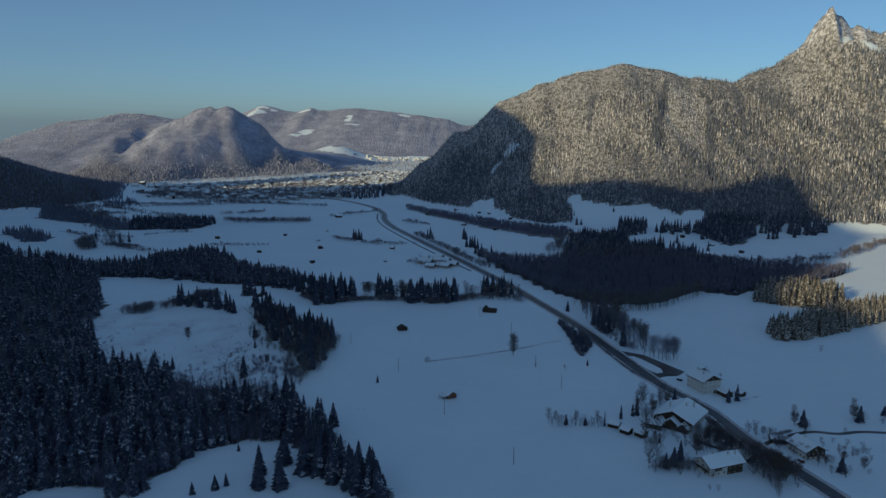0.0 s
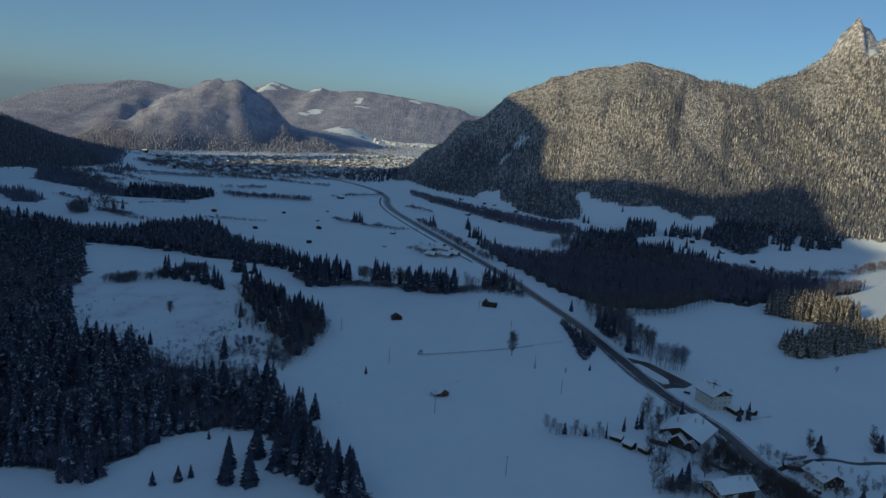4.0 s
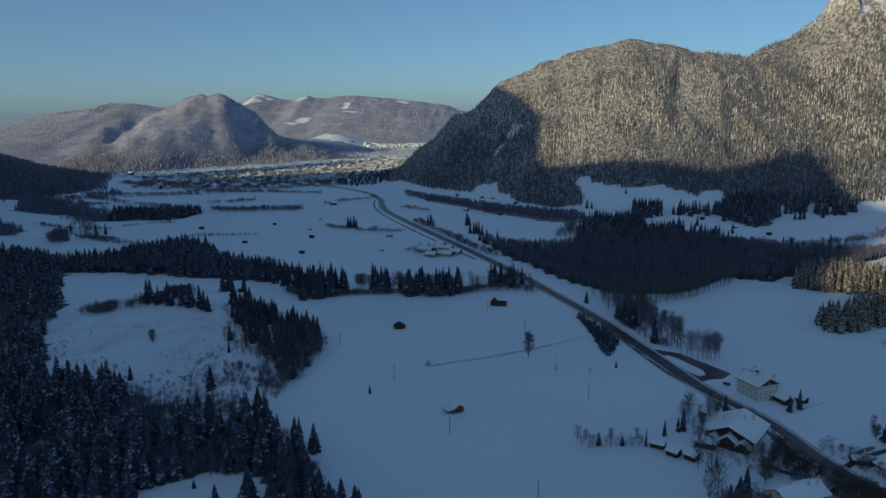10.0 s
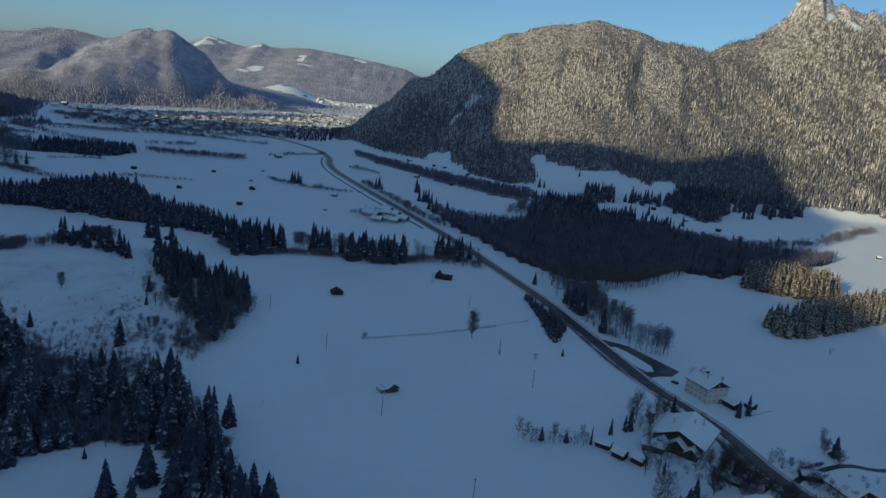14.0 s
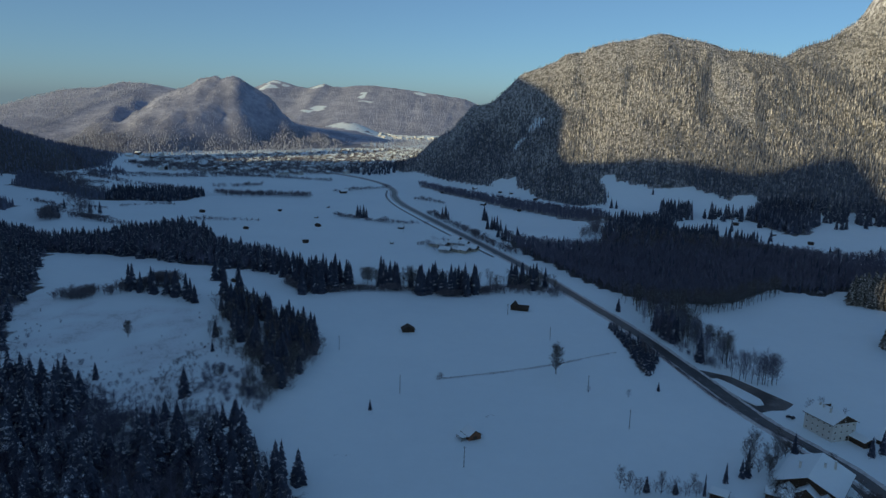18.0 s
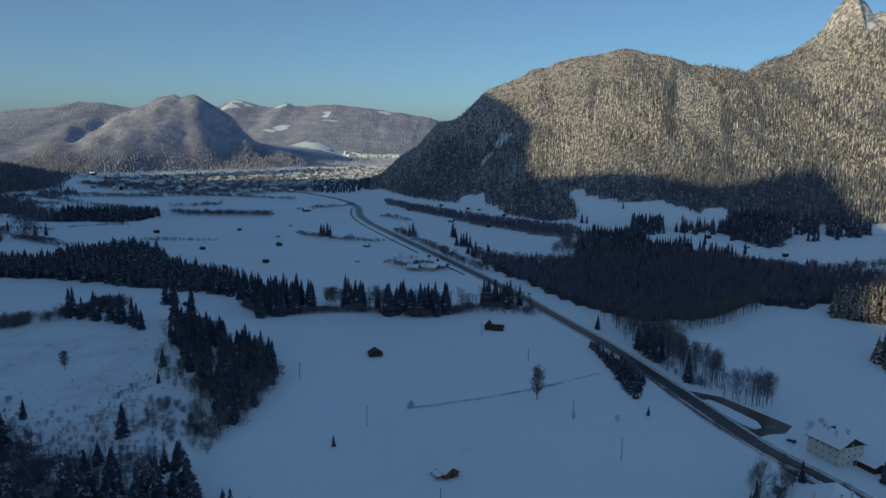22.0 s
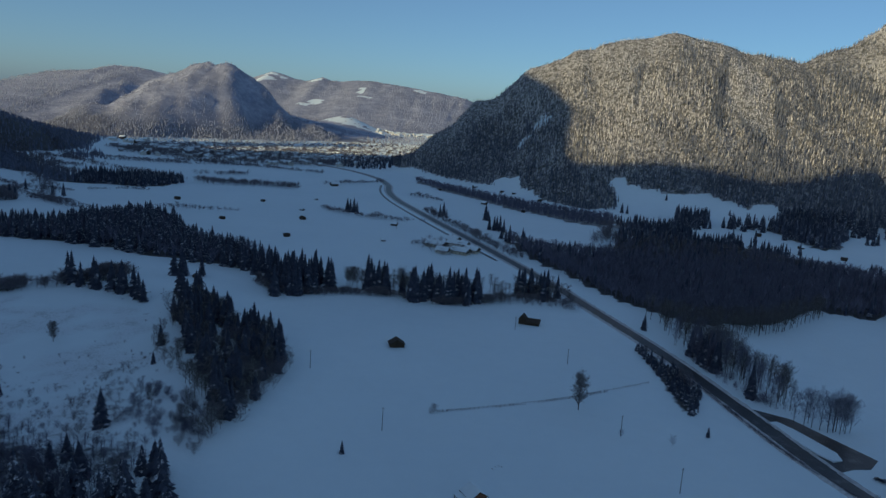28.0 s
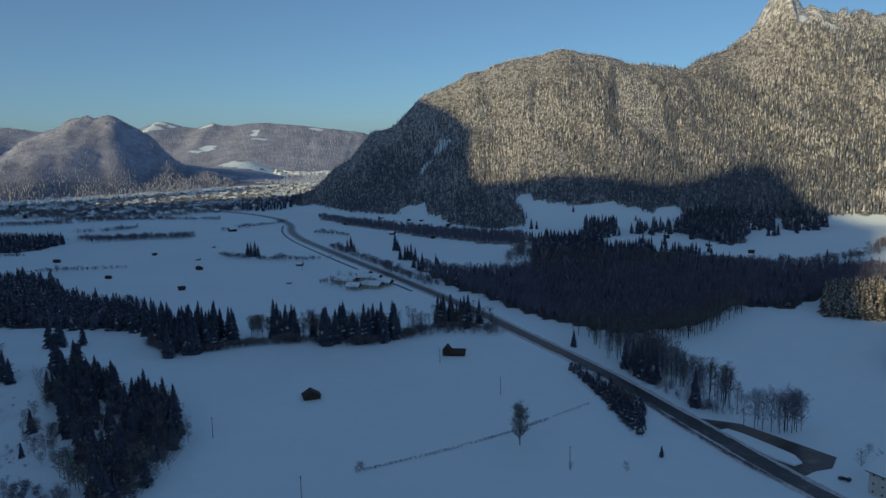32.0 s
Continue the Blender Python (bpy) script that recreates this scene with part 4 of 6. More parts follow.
def hay_hut(x, y, turn, w, l, eave, top, label, wood="old_wood", open_front=False, seed=3, name="hay_hut", lean=False, blown=False):
    hut = tagged(empty(name, ground_pose(x, y, turn)), label, "hut", "hay huts in the fields")
    bm = gable_body(w - 0.14, l - 0.14, eave, top - 0.1)
    part("wall", bm, M["old_wood"], hut)
    r = random.Random(seed)
    for s in (-1, 1):
        n = int(w / 0.5)
        for k in range(n):
            xx = -w / 2 + (k + 0.5) * w / n
            hh = eave + (top - eave) * (1 - abs(xx) / (w / 2)) - 0.25
            pb = part("board", box(w / n - 0.05, 0.07, hh + 0.5, xx, s * (l / 2 - 0.03 + r.uniform(0, 0.02)), hh / 2 - 0.25), M[wood], hut)
    for s in (-1, 1):
        n = 6
        for k in range(n):
            zz = -0.1 + (k + 0.5) * (eave - 0.1) / n
            part("log", box(0.1, l - 0.1, (eave - 0.1) / n - 0.05, s * (w / 2 - 0.04 + r.uniform(0, 0.02)), 0, zz), M[wood], hut)
    # open fronts get a black slab in place of a shaded opening
    part("door", box(w * 0.32, 0.08, eave * 0.82, 0, -l / 2 - 0.06, eave * 0.41, 0.02), M["rubber" if open_front else "old_wood"], hut, "black panel standing for the shade of an open doorway" if open_front else "plank door")
    part("roof", gable_roof(w, l, eave, top, 0.6, 0.2, 0, 0.03, seed), M["shingle"] if blown else M["old_wood"], hut, "dark shingled roof with streaks of snow" if blown else "shingled roof")
    if not blown:
        part("roof_snow", gable_roof(w, l, eave, top, 0.55, 0.35, 0.235, 0.05, seed), M["roof_snow"], hut, "thick snow blanket")
    if lean:
        bm = box(w * 0.55, l * 0.8, 0.12, -w * 0.78, 0, eave * 0.72)
        part("lean_to_roof", bm, M["old_wood"], hut)
        part("lean_to_snow", box(w * 0.55, l * 0.8, 0.3, -w * 0.78, 0, eave * 0.72 + 0.212, 0.08), M["roof_snow"], hut)
        for sy in (-1, 1):
            part("post", box(0.16, 0.16, eave * 0.72 + 0.3, -w * 1.02, sy * l * 0.37, eave * 0.36 - 0.2), M["old_wood"], hut)
    return hut


# ---- single trees ----
def broad_crown(seed, limbs=14, twigs=9, spread=0.30, low=0.2, fine=1.0, rise=(0.7, 1.2)):
    """Limbs and twigs of a leafless tree of unit height: rods for the limbs, slivers for the twigs."""
    r = random.Random(seed)
    V, F = [], []

    def stick(a, b, r0, r1):
        ax_ = (b - a).normalized()
        u = ax_.orthogonal().normalized()
        w = ax_.cross(u)
        n = len(V)
        for p_, q in ((a, r0), (b, r1)):
            for k in range(3):
                V.append(tuple(p_ + (u * math.cos(2.094 * k) + w * math.sin(2.094 * k)) * q))
        for k in range(3):
            F.extend([(n + k, n + (k + 1) % 3, n + 3 + k), (n + (k + 1) % 3, n + 3 + (k + 1) % 3, n + 3 + k)])

    def sliver(a, b, r0):
        side = (b - a).cross(Vector((r.uniform(-1, 1), r.uniform(-1, 1), r.uniform(-1, 1)))).normalized() * r0
        n = len(V)
        V.extend([tuple(a - side), tuple(a + side), tuple(b + side * 0.5), tuple(b - side * 0.5)])
        F.extend([(n, n + 1, n + 2), (n, n + 2, n + 3)])

    def away(up):
        return Vector((r.uniform(-1, 1), r.uniform(-1, 1), r.uniform(*up))).normalized()

    for k in range(limbs):
        s = low + (0.9 - low) * (k / limbs) ** 0.9
        a = 2.4 * k + r.uniform(-0.4, 0.4)
        belly = math.sin(math.pi * min(0.98, (s - low) / (1.02 - low) * 0.72 + 0.28))
        q = spread * (0.35 + 0.65 * belly) * r.uniform(0.75, 1.1)
        st = Vector((0, 0, s))
        en = st + Vector((q * math.cos(a), q * math.sin(a), q * r.uniform(*rise)))
        stick(st, en, 0.009 * (1.2 - s) * fine, 0.003 * fine)
        for j in range(twigs):
            b0 = st.lerp(en, r.uniform(0.2, 1.0))
            d = away((0.1, 1.4)) * r.uniform(0.06, 0.14)
            sliver(b0, b0 + d, 0.005 * fine)
            for i in range(4):
                c0 = b0 + d * r.uniform(0.25, 1.0)
                sliver(c0, c0 + away((-0.1, 1.2)) * r.uniform(0.03, 0.08), 0.0037 * fine)
    return np.array(V), np.array(F)


def trunk_mesh(r0, r1, h, mat):
    bm = bmesh.new()
    rod(bm, (0, 0, -0.04), (0, 0, h), r0, r1, 7)
    me = bpy.data.meshes.new("trunk")
    bm.to_mesh(me)
    bm.free()
    me.materials.append(mat)
    return me


def tree_model(name, crown, crown_mat, trunk, label, category, group):
    t = tagged(empty(name, pose(0, 0, -900)), label, category, group)
    part("trunk", trunk, None, t)
    part("crown", mesh_from("crown", crown[0], crown[1], [crown_mat]), None, t)
    return t


def plant(model, x, y, h, wide=1.0):
    m = Matrix.Translation((x, y, float(land(x, y)) - 0.1)) @ Matrix.Rotation(random.uniform(0, 6.28), 4, "Z")
    c = copy_thing(model, m)
    c.scale = (h * wide, h * wide, h)
    return c


SPRUCES = [tree_model("spruce", spruce_crown(100 + k, 15 + k % 3, 10, 0.175 + 0.022 * (k % 3)), M["needles"], trunk_mesh(0.016, 0.003, 0.9, M["bark"]), "dark green spruce dusted with snow on the snowy ground", "spruce tree", "single spruces") for k in range(5)]
BROAD = [tree_model("bare_tree", broad_crown(200 + k, 22 + k % 3, 14, 0.3, 0.2, 0.5), M["twigs"], trunk_mesh(0.0105, 0.003, 0.9, M["bark"]), "leafless frosted tree with thin upright branches", "bare tree", "single leafless trees") for k in range(4)]
SLENDER = [tree_model("slender_tree", broad_crown(240 + k, 14, 7, 0.17, 0.32, 0.5), M["twigs"], trunk_mesh(0.010, 0.004, 0.95, M["bark"]), "tall slender leafless tree in a roadside row", "bare tree", "slender roadside trees") for k in range(4)]
FIELD_TREE = tree_model("bare_tree", broad_crown(231, 46, 14, 0.23, 0.13, 0.62), M["twigs"], trunk_mesh(0.014, 0.003, 0.92, M["bark"]), "tall leafless tree with a dense oval crown, alone in the snow", "bare tree", "single leafless trees")
FANS = [tree_model("bare_tree", broad_crown(250 + k, 26, 10, 0.25, 0.12, 0.34, (1.1, 1.9)), M["thicket_twigs"], trunk_mesh(0.008, 0.002, 0.85, M["bark"]), "tall leafless tree with branches fanning upward beside the road", "bare tree", "fan-shaped roadside trees") for k in range(4)]
SHRUBS = [tree_model("shrub", broad_crown(280 + k, 16, 9, 0.45, 0.03), M["dark_twigs"], trunk_mesh(0.02, 0.006, 0.5, M["bark"]), "small leafless shrub poking out of the snow", "shrub", "field shrubs") for k in range(3)]

ORCHARD = [tree_model("round_tree", broad_crown(360 + k, 34, 18, 0.44, 0.14, 1.0), M["brown_twigs"], trunk_mesh(0.02, 0.006, 0.7, M["bark"]), "round brown leafless tree in the hamlet's gardens", "bare tree", "garden trees") for k in range(3)]
BUSHES = [tree_model("bush", broad_crown(320 + k, 20, 10, 0.5, 0.04), M["dark_twigs"], trunk_mesh(0.02, 0.006, 0.5, M["bark"]), "dense dark leafless bush beside the houses", "bush", "village bushes") for k in range(3)]

# ---- road, paths and banks ----
def along(pts, step):
    """Even points along a polyline, with the way to the left at each."""
    pts = [Vector((q[0], q[1])) for q in pts]
    # round the corners
    for _ in range(2):
        out = [pts[0]]
        for a, b in zip(pts, pts[1:]):
            out += [a.lerp(b, 0.25), a.lerp(b, 0.75)]
        pts = out + [pts[-1]]
    res, left = [], 0.0
    for a, b in zip(pts, pts[1:]):
        d = b - a
        ln = d.length
        while left <= ln:
            t = d / ln
            res.append((a + t * left, Vector((-t.y, t.x))))
            left += step
        left -= ln
    return res


def strip(name, pts, profile, mat, step=4.0, jitter=0.0, smooth_it=False):
    """A band along a line; profile: offset to the left and height over the land at each row of points."""
    path_ = along(pts, step)
    r = np.random.RandomState(len(path_))
    V = []
    for q, n in path_:
        for off, up in profile:
            p_ = q + n * (off + jitter * r.uniform(-1, 1))
            V.append((p_.x, p_.y, up * (1 + (0.5 * r.uniform(-1, 1) if jitter and up > 0.3 else 0))))
    V = np.array(V)
    V[:, 2] += land(V[:, 0], V[:, 1])
    k, n = len(profile), len(path_)
    ii = np.arange(n * k).reshape(n, k)
    F = np.stack([ii[:-1, :-1], ii[1:, :-1], ii[1:, 1:], ii[:-1, 1:]], -1).reshape(-1, 4)[:, ::-1]
    return mesh_from(name, V, F, [mat], smooth_it)


tagged(new("road", strip("road", ROAD, [(4.6, -0.3), (3.9, 0.22), (1.3, 0.27), (-1.3, 0.27), (-3.7, 0.22), (-4.4, -0.3)], M["asphalt"], 4.0)), "dark wet country road with slush along the edges", "road", kind="structure")
for name, off in (("snow_bank", 5.6), ("snow_bank", -5.2)):
    tagged(new(name, strip(name, ROAD, [(off + 1.5, -0.2), (off + 0.7, 0.5), (off, 0.75), (off - 0.7, 0.5), (off - 1.3, -0.2)], M["dirty_snow"], 2.5, 0.25, True)), "ploughed snow bank along the road edge", "snow bank", kind="structure")
CYCLE = [(18, 842), (-16, 928), (-50, 1014), (-90, 1122), (-119, 1205), (-141, 1297), (-148, 1385)]
tagged(new("path", strip("path", CYCLE, [(1.7, -0.2), (1.4, 0.16), (-1.4, 0.16), (-1.7, -0.2)], M["asphalt"], 4.0)), "narrow cleared path running beside the road", "path", kind="structure")
LANES = [[(169, 384), (180, 394), (206, 408), (220, 402), (236, 408), (265, 402), (310, 385)], [(138, 458), (145.5, 441), (151, 425), (152.6, 408), (153, 396), (157, 386)], [(152, 394), (146, 376), (140, 380), (136, 386)]]
for k, pts in enumerate(LANES):
    tagged(new("lane", strip("lane", pts, [(1.8, -0.2), (1.4, 0.15 + 0.02 * k), (-1.4, 0.15 + 0.02 * k), (-1.8, -0.2)], M["asphalt"], 2.5)), "narrow cleared farm lane between snow edges", "lane", kind="structure")

tagged(new("snow_median", strip("snow_median", [(141.2, 458), (148.5, 441.5), (154.2, 425), (155.6, 410), (156.2, 398)], [(1.0, -0.2), (0.6, 0.5), (0, 0.8), (-0.6, 0.5), (-1.0, -0.2)], M["roof_snow"], 1.5, 0.15, True)), "snow ridge left between road and farm lane", "snow bank", kind="structure")


def patch(name, outline, up, mat, skirt=0.5):
    bm = bmesh.new()
    top = [bm.verts.new((x, y, float(land(x, y)) + up)) for x, y in outline]
    low = [bm.verts.new((x, y, float(land(x, y)) + up - skirt)) for x, y in outline]
    bm.faces.new(top)
    for k in range(len(top)):
        j = (k + 1) % len(top)
        bm.faces.new((top[k], low[k], low[j], top[j]))
    bmesh.ops.recalc_face_normals(bm, faces=bm.faces[:])
    bmesh.ops.triangulate(bm, faces=[f for f in bm.faces if len(f.verts) > 4])
    return part(name, bm, mat)


tagged(patch("parking_area", [(120, 556), (127, 548), (143, 540.5), (152, 525), (163.5, 505), (156, 496), (148, 494), (138, 488), (132, 508), (124, 536)], 0.24, M["asphalt"]), "cleared dark lay-by beside the road", "parking area", kind="structure")
tagged(patch("traffic_island", [(130, 533), (134, 534.5), (138.5, 528), (143, 518), (147.5, 507), (146.5, 500), (142, 498), (138, 504), (133, 519)], 0.75, M["roof_snow"], 0.7), "snow-covered island between road and lay-by", "traffic island", kind="structure")

# ---- houses of the hamlet by the road ----
inn = farmhouse("inn", 165.5, 471, 20.9, 14, 16.5, 8.8, 12.4, "pale three-storey inn with dark gable and snowy roof", 3, "plaster", 0.99, 5, 4, 0.9, (), False, ((-1.5, 3.0), (-2.5, -2.0), (-1.0, 5.5)), 0.4, 11)
for o in inn.children:
    if o.name.startswith("window"):
        o.scale = (0.66, 1.0, 0.68)
part("dormer", box(3.2, 2.0, 1.6, 2.4, 5.0, 12.2, 0.04), M["old_wood"], inn, "dark dormer behind the ridge")
part("dormer_snow", box(3.6, 2.4, 0.35, 2.4, 5.0, 13.18, 0.12), M["roof_snow"], inn)
farm = farmhouse("farmhouse", 132.5, 413.5, -36, 22, 24, 5.4, 10.2, "broad old farmhouse with dark gable and wide snowy roof", 2, "plaster", 0.45, 6, 6, 1.6, ((1, -1),), False, ((3.0, 2.0), (-5.0, -3.0), (6.0, 6.0)), 0.55, 12)
barn = farmhouse("farmhouse", 134, 352, -68, 11.5, 20, 5.6, 8.4, "white farmhouse with dark timber and snowy roof", 2, "plaster", None, 6, 3, 1.3, ((1, -1),), False, ((1.5, 4.0), (-1.5, -3.0), (2.0, 8.0)), 0.5, 13)
farmhouse("farmhouse", 189.5, 376.5, 14, 11.5, 14, 5.2, 8.2, "pale house with balcony and snow-laden roof by the road", 2, "plaster", 0.5, 5, 4, 1.2, ((1, -1),), False, ((1.0, 3.0),), 0.5, 14)


part("side_cladding", box(0.14, 9.6, 5.3, 5.85, 5.1, 2.75, 0.01), M["old_wood"], barn, "dark boarded barn wall")
part("side_cladding", box(0.14, 4.4, 2.6, 5.85, -5.2, 4.2, 0.01), M["old_wood"], barn, "dark boarded barn wall")


def shed(x, y, turn, w, l, eave, top, label, seed):
    return hay_hut(x, y, turn, w, l, eave, top, label, "old_wood", True, seed, "shed")


shed(91.5, 400.5, 58, 4.6, 6.2, 2.3, 3.5, "dark wooden shed under deep snow", 21)
shed(96.5, 392.5, 44, 4.8, 5.4, 2.4, 3.7, "dark wooden shed with open front and snowy roof", 22)
shed(103.8, 389.0, 40, 5.0, 5.4, 2.5, 3.9, "small timber shed under a snow cap", 23)
shed(114.5, 402.5, 64, 6.0, 9.0, 3.0, 4.4, "open-fronted wooden cart shed under snow", 24)
# gabled porches across the front of the old farmhouse
for px, pw, pt in ((-6.5, 6.0, 5.6), (0.5, 7.5, 7.0), (7.2, 5.5, 5.2)):
    bm = gable_body(pw, 5.0, pt * 0.6, pt)
    bm.transform(Matrix.Translation((px, -13.6, 0)))
    wing = part("porch", bm, M["old_wood"], farm, "dark timber front gable")
    bm = gable_roof(pw, 5.0, pt * 0.6, pt + 0.1, 0.7, 0.45, 0.03, 0.04, 5)
    bm.transform(Matrix.Translation((px, -13.6, 0)))
    part("porch_snow", bm, M["roof_snow"], wing)
shed(153, 366, 20, 5, 8, 2.4, 3.8, "low garage shed between the farmhouses", 25)
shed(181, 391, 80, 5, 9, 2.5, 3.4, "low snow-covered garage by the road", 26)
shed(176, 462, 21, 6, 9, 2.8, 3.9, "low snow-covered annexe in the lee of the inn", 28)
shed(187, 463, 30, 4, 5, 2.3, 3.4, "small garden shed beside the inn", 27)

# hamlet further down the road
for k, (x, y, turn, w, l) in enumerate(((-37, 887, 62, 12, 20), (-17, 897, 66, 10, 22), (-14, 862, 60, 11, 18), (-30, 858, 70, 8, 12), (-4, 872, 62, 9, 14), (-22, 918, 60, 10, 13))):
    farmhouse("farmhouse", x, y, turn, w * 0.9, l * 0.9, 3.4, 5.8, "long low farm building with snow-covered roof" if l > 17 else "small house with snow-covered roof by the road", 2 if l > 17 else 1, "plaster" if k % 2 else "cream", 0.5, 4, 2, 0.9, (), False, ((1.0, 2.0),), 0.45, 30 + k, False)


hay_hut(-3, 441, 30, 6.0, 6.2, 2.2, 4.2, "reddish-brown hay hut with snowy roof in the field", "red_wood", False, 41, lean=True)
hay_hut(-44, 593, 14, 7.6, 6, 1.9, 4.2, "dark weathered hay hut alone in the snow", "old_wood", False, 42, blown=True)
hay_hut(33.5, 654, 78, 5, 8, 2.1, 3.8, "dark hay barn beside the tree line", "old_wood", True, 43, blown=True)
hay_hut(27.6, 655.5, -14, 4.6, 5, 3.2, 6.0, "tall narrow end of a dark hay barn", "old_wood", False, 44, blown=True)
for k, (x, y, s) in enumerate(((-185, 991, 1.3), (-87, 993, 1.3), (-175, 881, 1.1), (-200, 1053, 0.8), (-259, 1102, 0.9), (-203, 1146, 0.7), (-352, 1070, 1.2), (-213, 1325, 2.2), (-259, 953, 1.0), (-87, 895, 0.8), (44, 1388, 1.1), (62, 1374, 1.3), (97, 1314, 1.1),
                               (126, 1249, 1.0), (63, 1177, 1.0), (13, 1231, 1.5), (-54, 1364, 0.9), (1, 1438, 1.6), (344, 1113, 1.3), (364, 1041, 1.2), (386, 988, 1.2), (489, 961, 1.0), (-188, 690, 0.9), (540, 905, 1.0))):
    s *= 0.78
    hay_hut(x, y, 40 + 37 * k % 90, 4.6 * s, 6 * s, 2.0 * s, 3.7 * s, "dark wooden hay hut under snow, far across the fields", "old_wood", k % 3 == 0, 50 + k, blown=k % 2 != 1)

# ---- fence, poles ----
fence = tagged(empty("fence", pose(0, 0, 0)), "weathered post fence crossing the snowy field", "fence")
post_me = slab_mesh("post", 0.16, 0.16, 1.3, M["old_wood"])
rail_pts = [(-20, 508), (8, 520), (36, 533), (60, 549), (84, 567)]
spots = [q for q, n in along(rail_pts, 2.1)]
for k, q in enumerate(spots):
    if random.random() < 0.15:
        continue
    o = part("post", post_me, None, fence)
    o.matrix_basis = pose(q.x + random.uniform(-0.2, 0.2), q.y, float(land(q.x, q.y)) + random.uniform(0.2, 0.5), random.uniform(-9, 9), random.uniform(-9, 9), random.uniform(0, 90))
for a, b in zip(spots, spots[1:]):
    if random.random() < 0.75:
        bm = bmesh.new()
        rod(bm, (a.x, a.y, float(land(a.x, a.y)) + 0.9), (b.x, b.y, float(land(b.x, b.y)) + 0.85), 0.06, 0.05, 5)
        part("rail", bm, M["old_wood"], fence)


VERGE = [(144, 454), (139, 464), (132.5, 479), (124.5, 498), (119.5, 520), (114, 550), (110.5, 567), (105, 592)]
tagged(new("snow_bank", strip("snow_bank", VERGE, [(1.0, -0.2), (0.4, 0.45), (-0.2, 0.5), (-0.9, -0.1)], M["dirty_snow"], 1.3, 0.3, True)), "ploughed ridge with dry stalks along the road verge", "snow bank", kind="structure")


def power_pole(x, y, h):
    p_ = tagged(empty("power_pole", ground_pose(x, y)), "slim weathered wooden power pole standing in the snow", "pole", "power poles")
    bm = bmesh.new()
    rod(bm, (0, 0, -0.5), (0, 0, h), 0.13, 0.085, 8)
    part("pole", bm, M["bark"], p_)
    arm = part("crossarm", box(0.8, 0.1, 0.11, 0, 0, h - 0.5, 0.01), M["old_wood"], p_)
    for s in (-0.32, 0.32):
        bm = bmesh.new()
        rod(bm, (s, 0, h - 0.43), (s, 0, h - 0.18), 0.05, 0.04, 6)
        part("insulator", bm, M["plaster"], arm)


for x, y, h in ((69, 457, 9.5), (30, 349, 9.5), (-6, 413, 9.0), (-39, 487, 9.5), (57, 501, 9.0), (-80, 545, 9.0), (22, 640, 8.0), (46, 585, 8.5), (-82, 968, 10), (-55, 760, 8)):
    power_pole(x, y, h)


# ---- parked cars ----
def car(x, y, turn, paint, label):
    c = tagged(empty("car", pose(x, y, float(land(x, y)) + 0.05, 0, 0, turn)), label, "car", "parked cars")
    m_ = mottled("car_paint", paint, tuple(v * 1.3 for v in paint), 2.0, 0.3, 0.0)
    bm = bmesh.new()
    prof = [(-2.1, 0.35), (2.1, 0.35), (2.15, 0.75), (1.2, 0.95), (0.6, 1.45), (-1.2, 1.5), (-1.95, 1.0), (-2.15, 0.8)]
    a, b = [bm.verts.new((-0.85, q, z)) for q, z in prof], [bm.verts.new((0.85, q, z)) for q, z in prof]
    bm.faces.new(a)
    bm.faces.new(b[::-1])
    for k in range(8):
        bm.faces.new((a[k], b[k], b[(k + 1) % 8], a[(k + 1) % 8]))
    bmesh.ops.recalc_face_normals(bm, faces=bm.faces[:])
    bmesh.ops.bevel(bm, geom=bm.edges[:], offset=0.07, segments=2, affect="EDGES")
    part("body", bm, m_, c)
    part("roof_snow", box(1.5, 1.8, 0.22, 0, -0.3, 1.62, 0.08), M["roof_snow"], c)
    for s in (-1, 1):
        part("side_window", box(0.03, 1.5, 0.32, s * 0.86, -0.3, 1.2), M["glass"], c)
    part("windscreen", box(1.4, 0.04, 0.5, 0, 0.95, 1.2), M["glass"], c).rotation_euler = (0, 0, 0)
    for sx in (-1, 1):
        for sy in (-1.3, 1.3):
            bm = bmesh.new()
            rod(bm, (sx * 0.68, sy, 0.32), (sx * 0.9, sy, 0.32), 0.33, 0.33, 14)
            w_ = part("wheel", bm, M["rubber"], c)
            bm = bmesh.new()
            rod(bm, (sx * 0.9, sy, 0.32), (sx * 0.915, sy, 0.32), 0.2, 0.2, 10)
            part("rim", bm, M["metal"], w_)


car(154, 486, 40, (0.03, 0.035, 0.05), "dark snow-capped car parked beside the inn")
car(148, 385, 25, (0.25, 0.25, 0.26), "silver car parked between the farmhouses in snow")
car(182, 366, 15, (0.12, 0.02, 0.02), "dark red car parked by the pale house")


# ---- single trees ----
def cluster(models, poly, n, h0, h1, wide=1.0):
    xs, ys = [q[0] for q in poly], [q[1] for q in poly]
    k = 0
    while k < n:
        x, y = random.uniform(min(xs), max(xs)), random.uniform(min(ys), max(ys))
        if inside(x, y, poly):
            plant(random.choice(models), x, y, random.uniform(h0, h1), wide)
            k += 1


ROUND = [broad_crown(370 + k, 22, 12, 0.5, 0.03, 1.1) for k in range(4)]
THICKET = [broad_crown(340 + k, 16, 7, 0.5, 0.04) for k in range(4)]


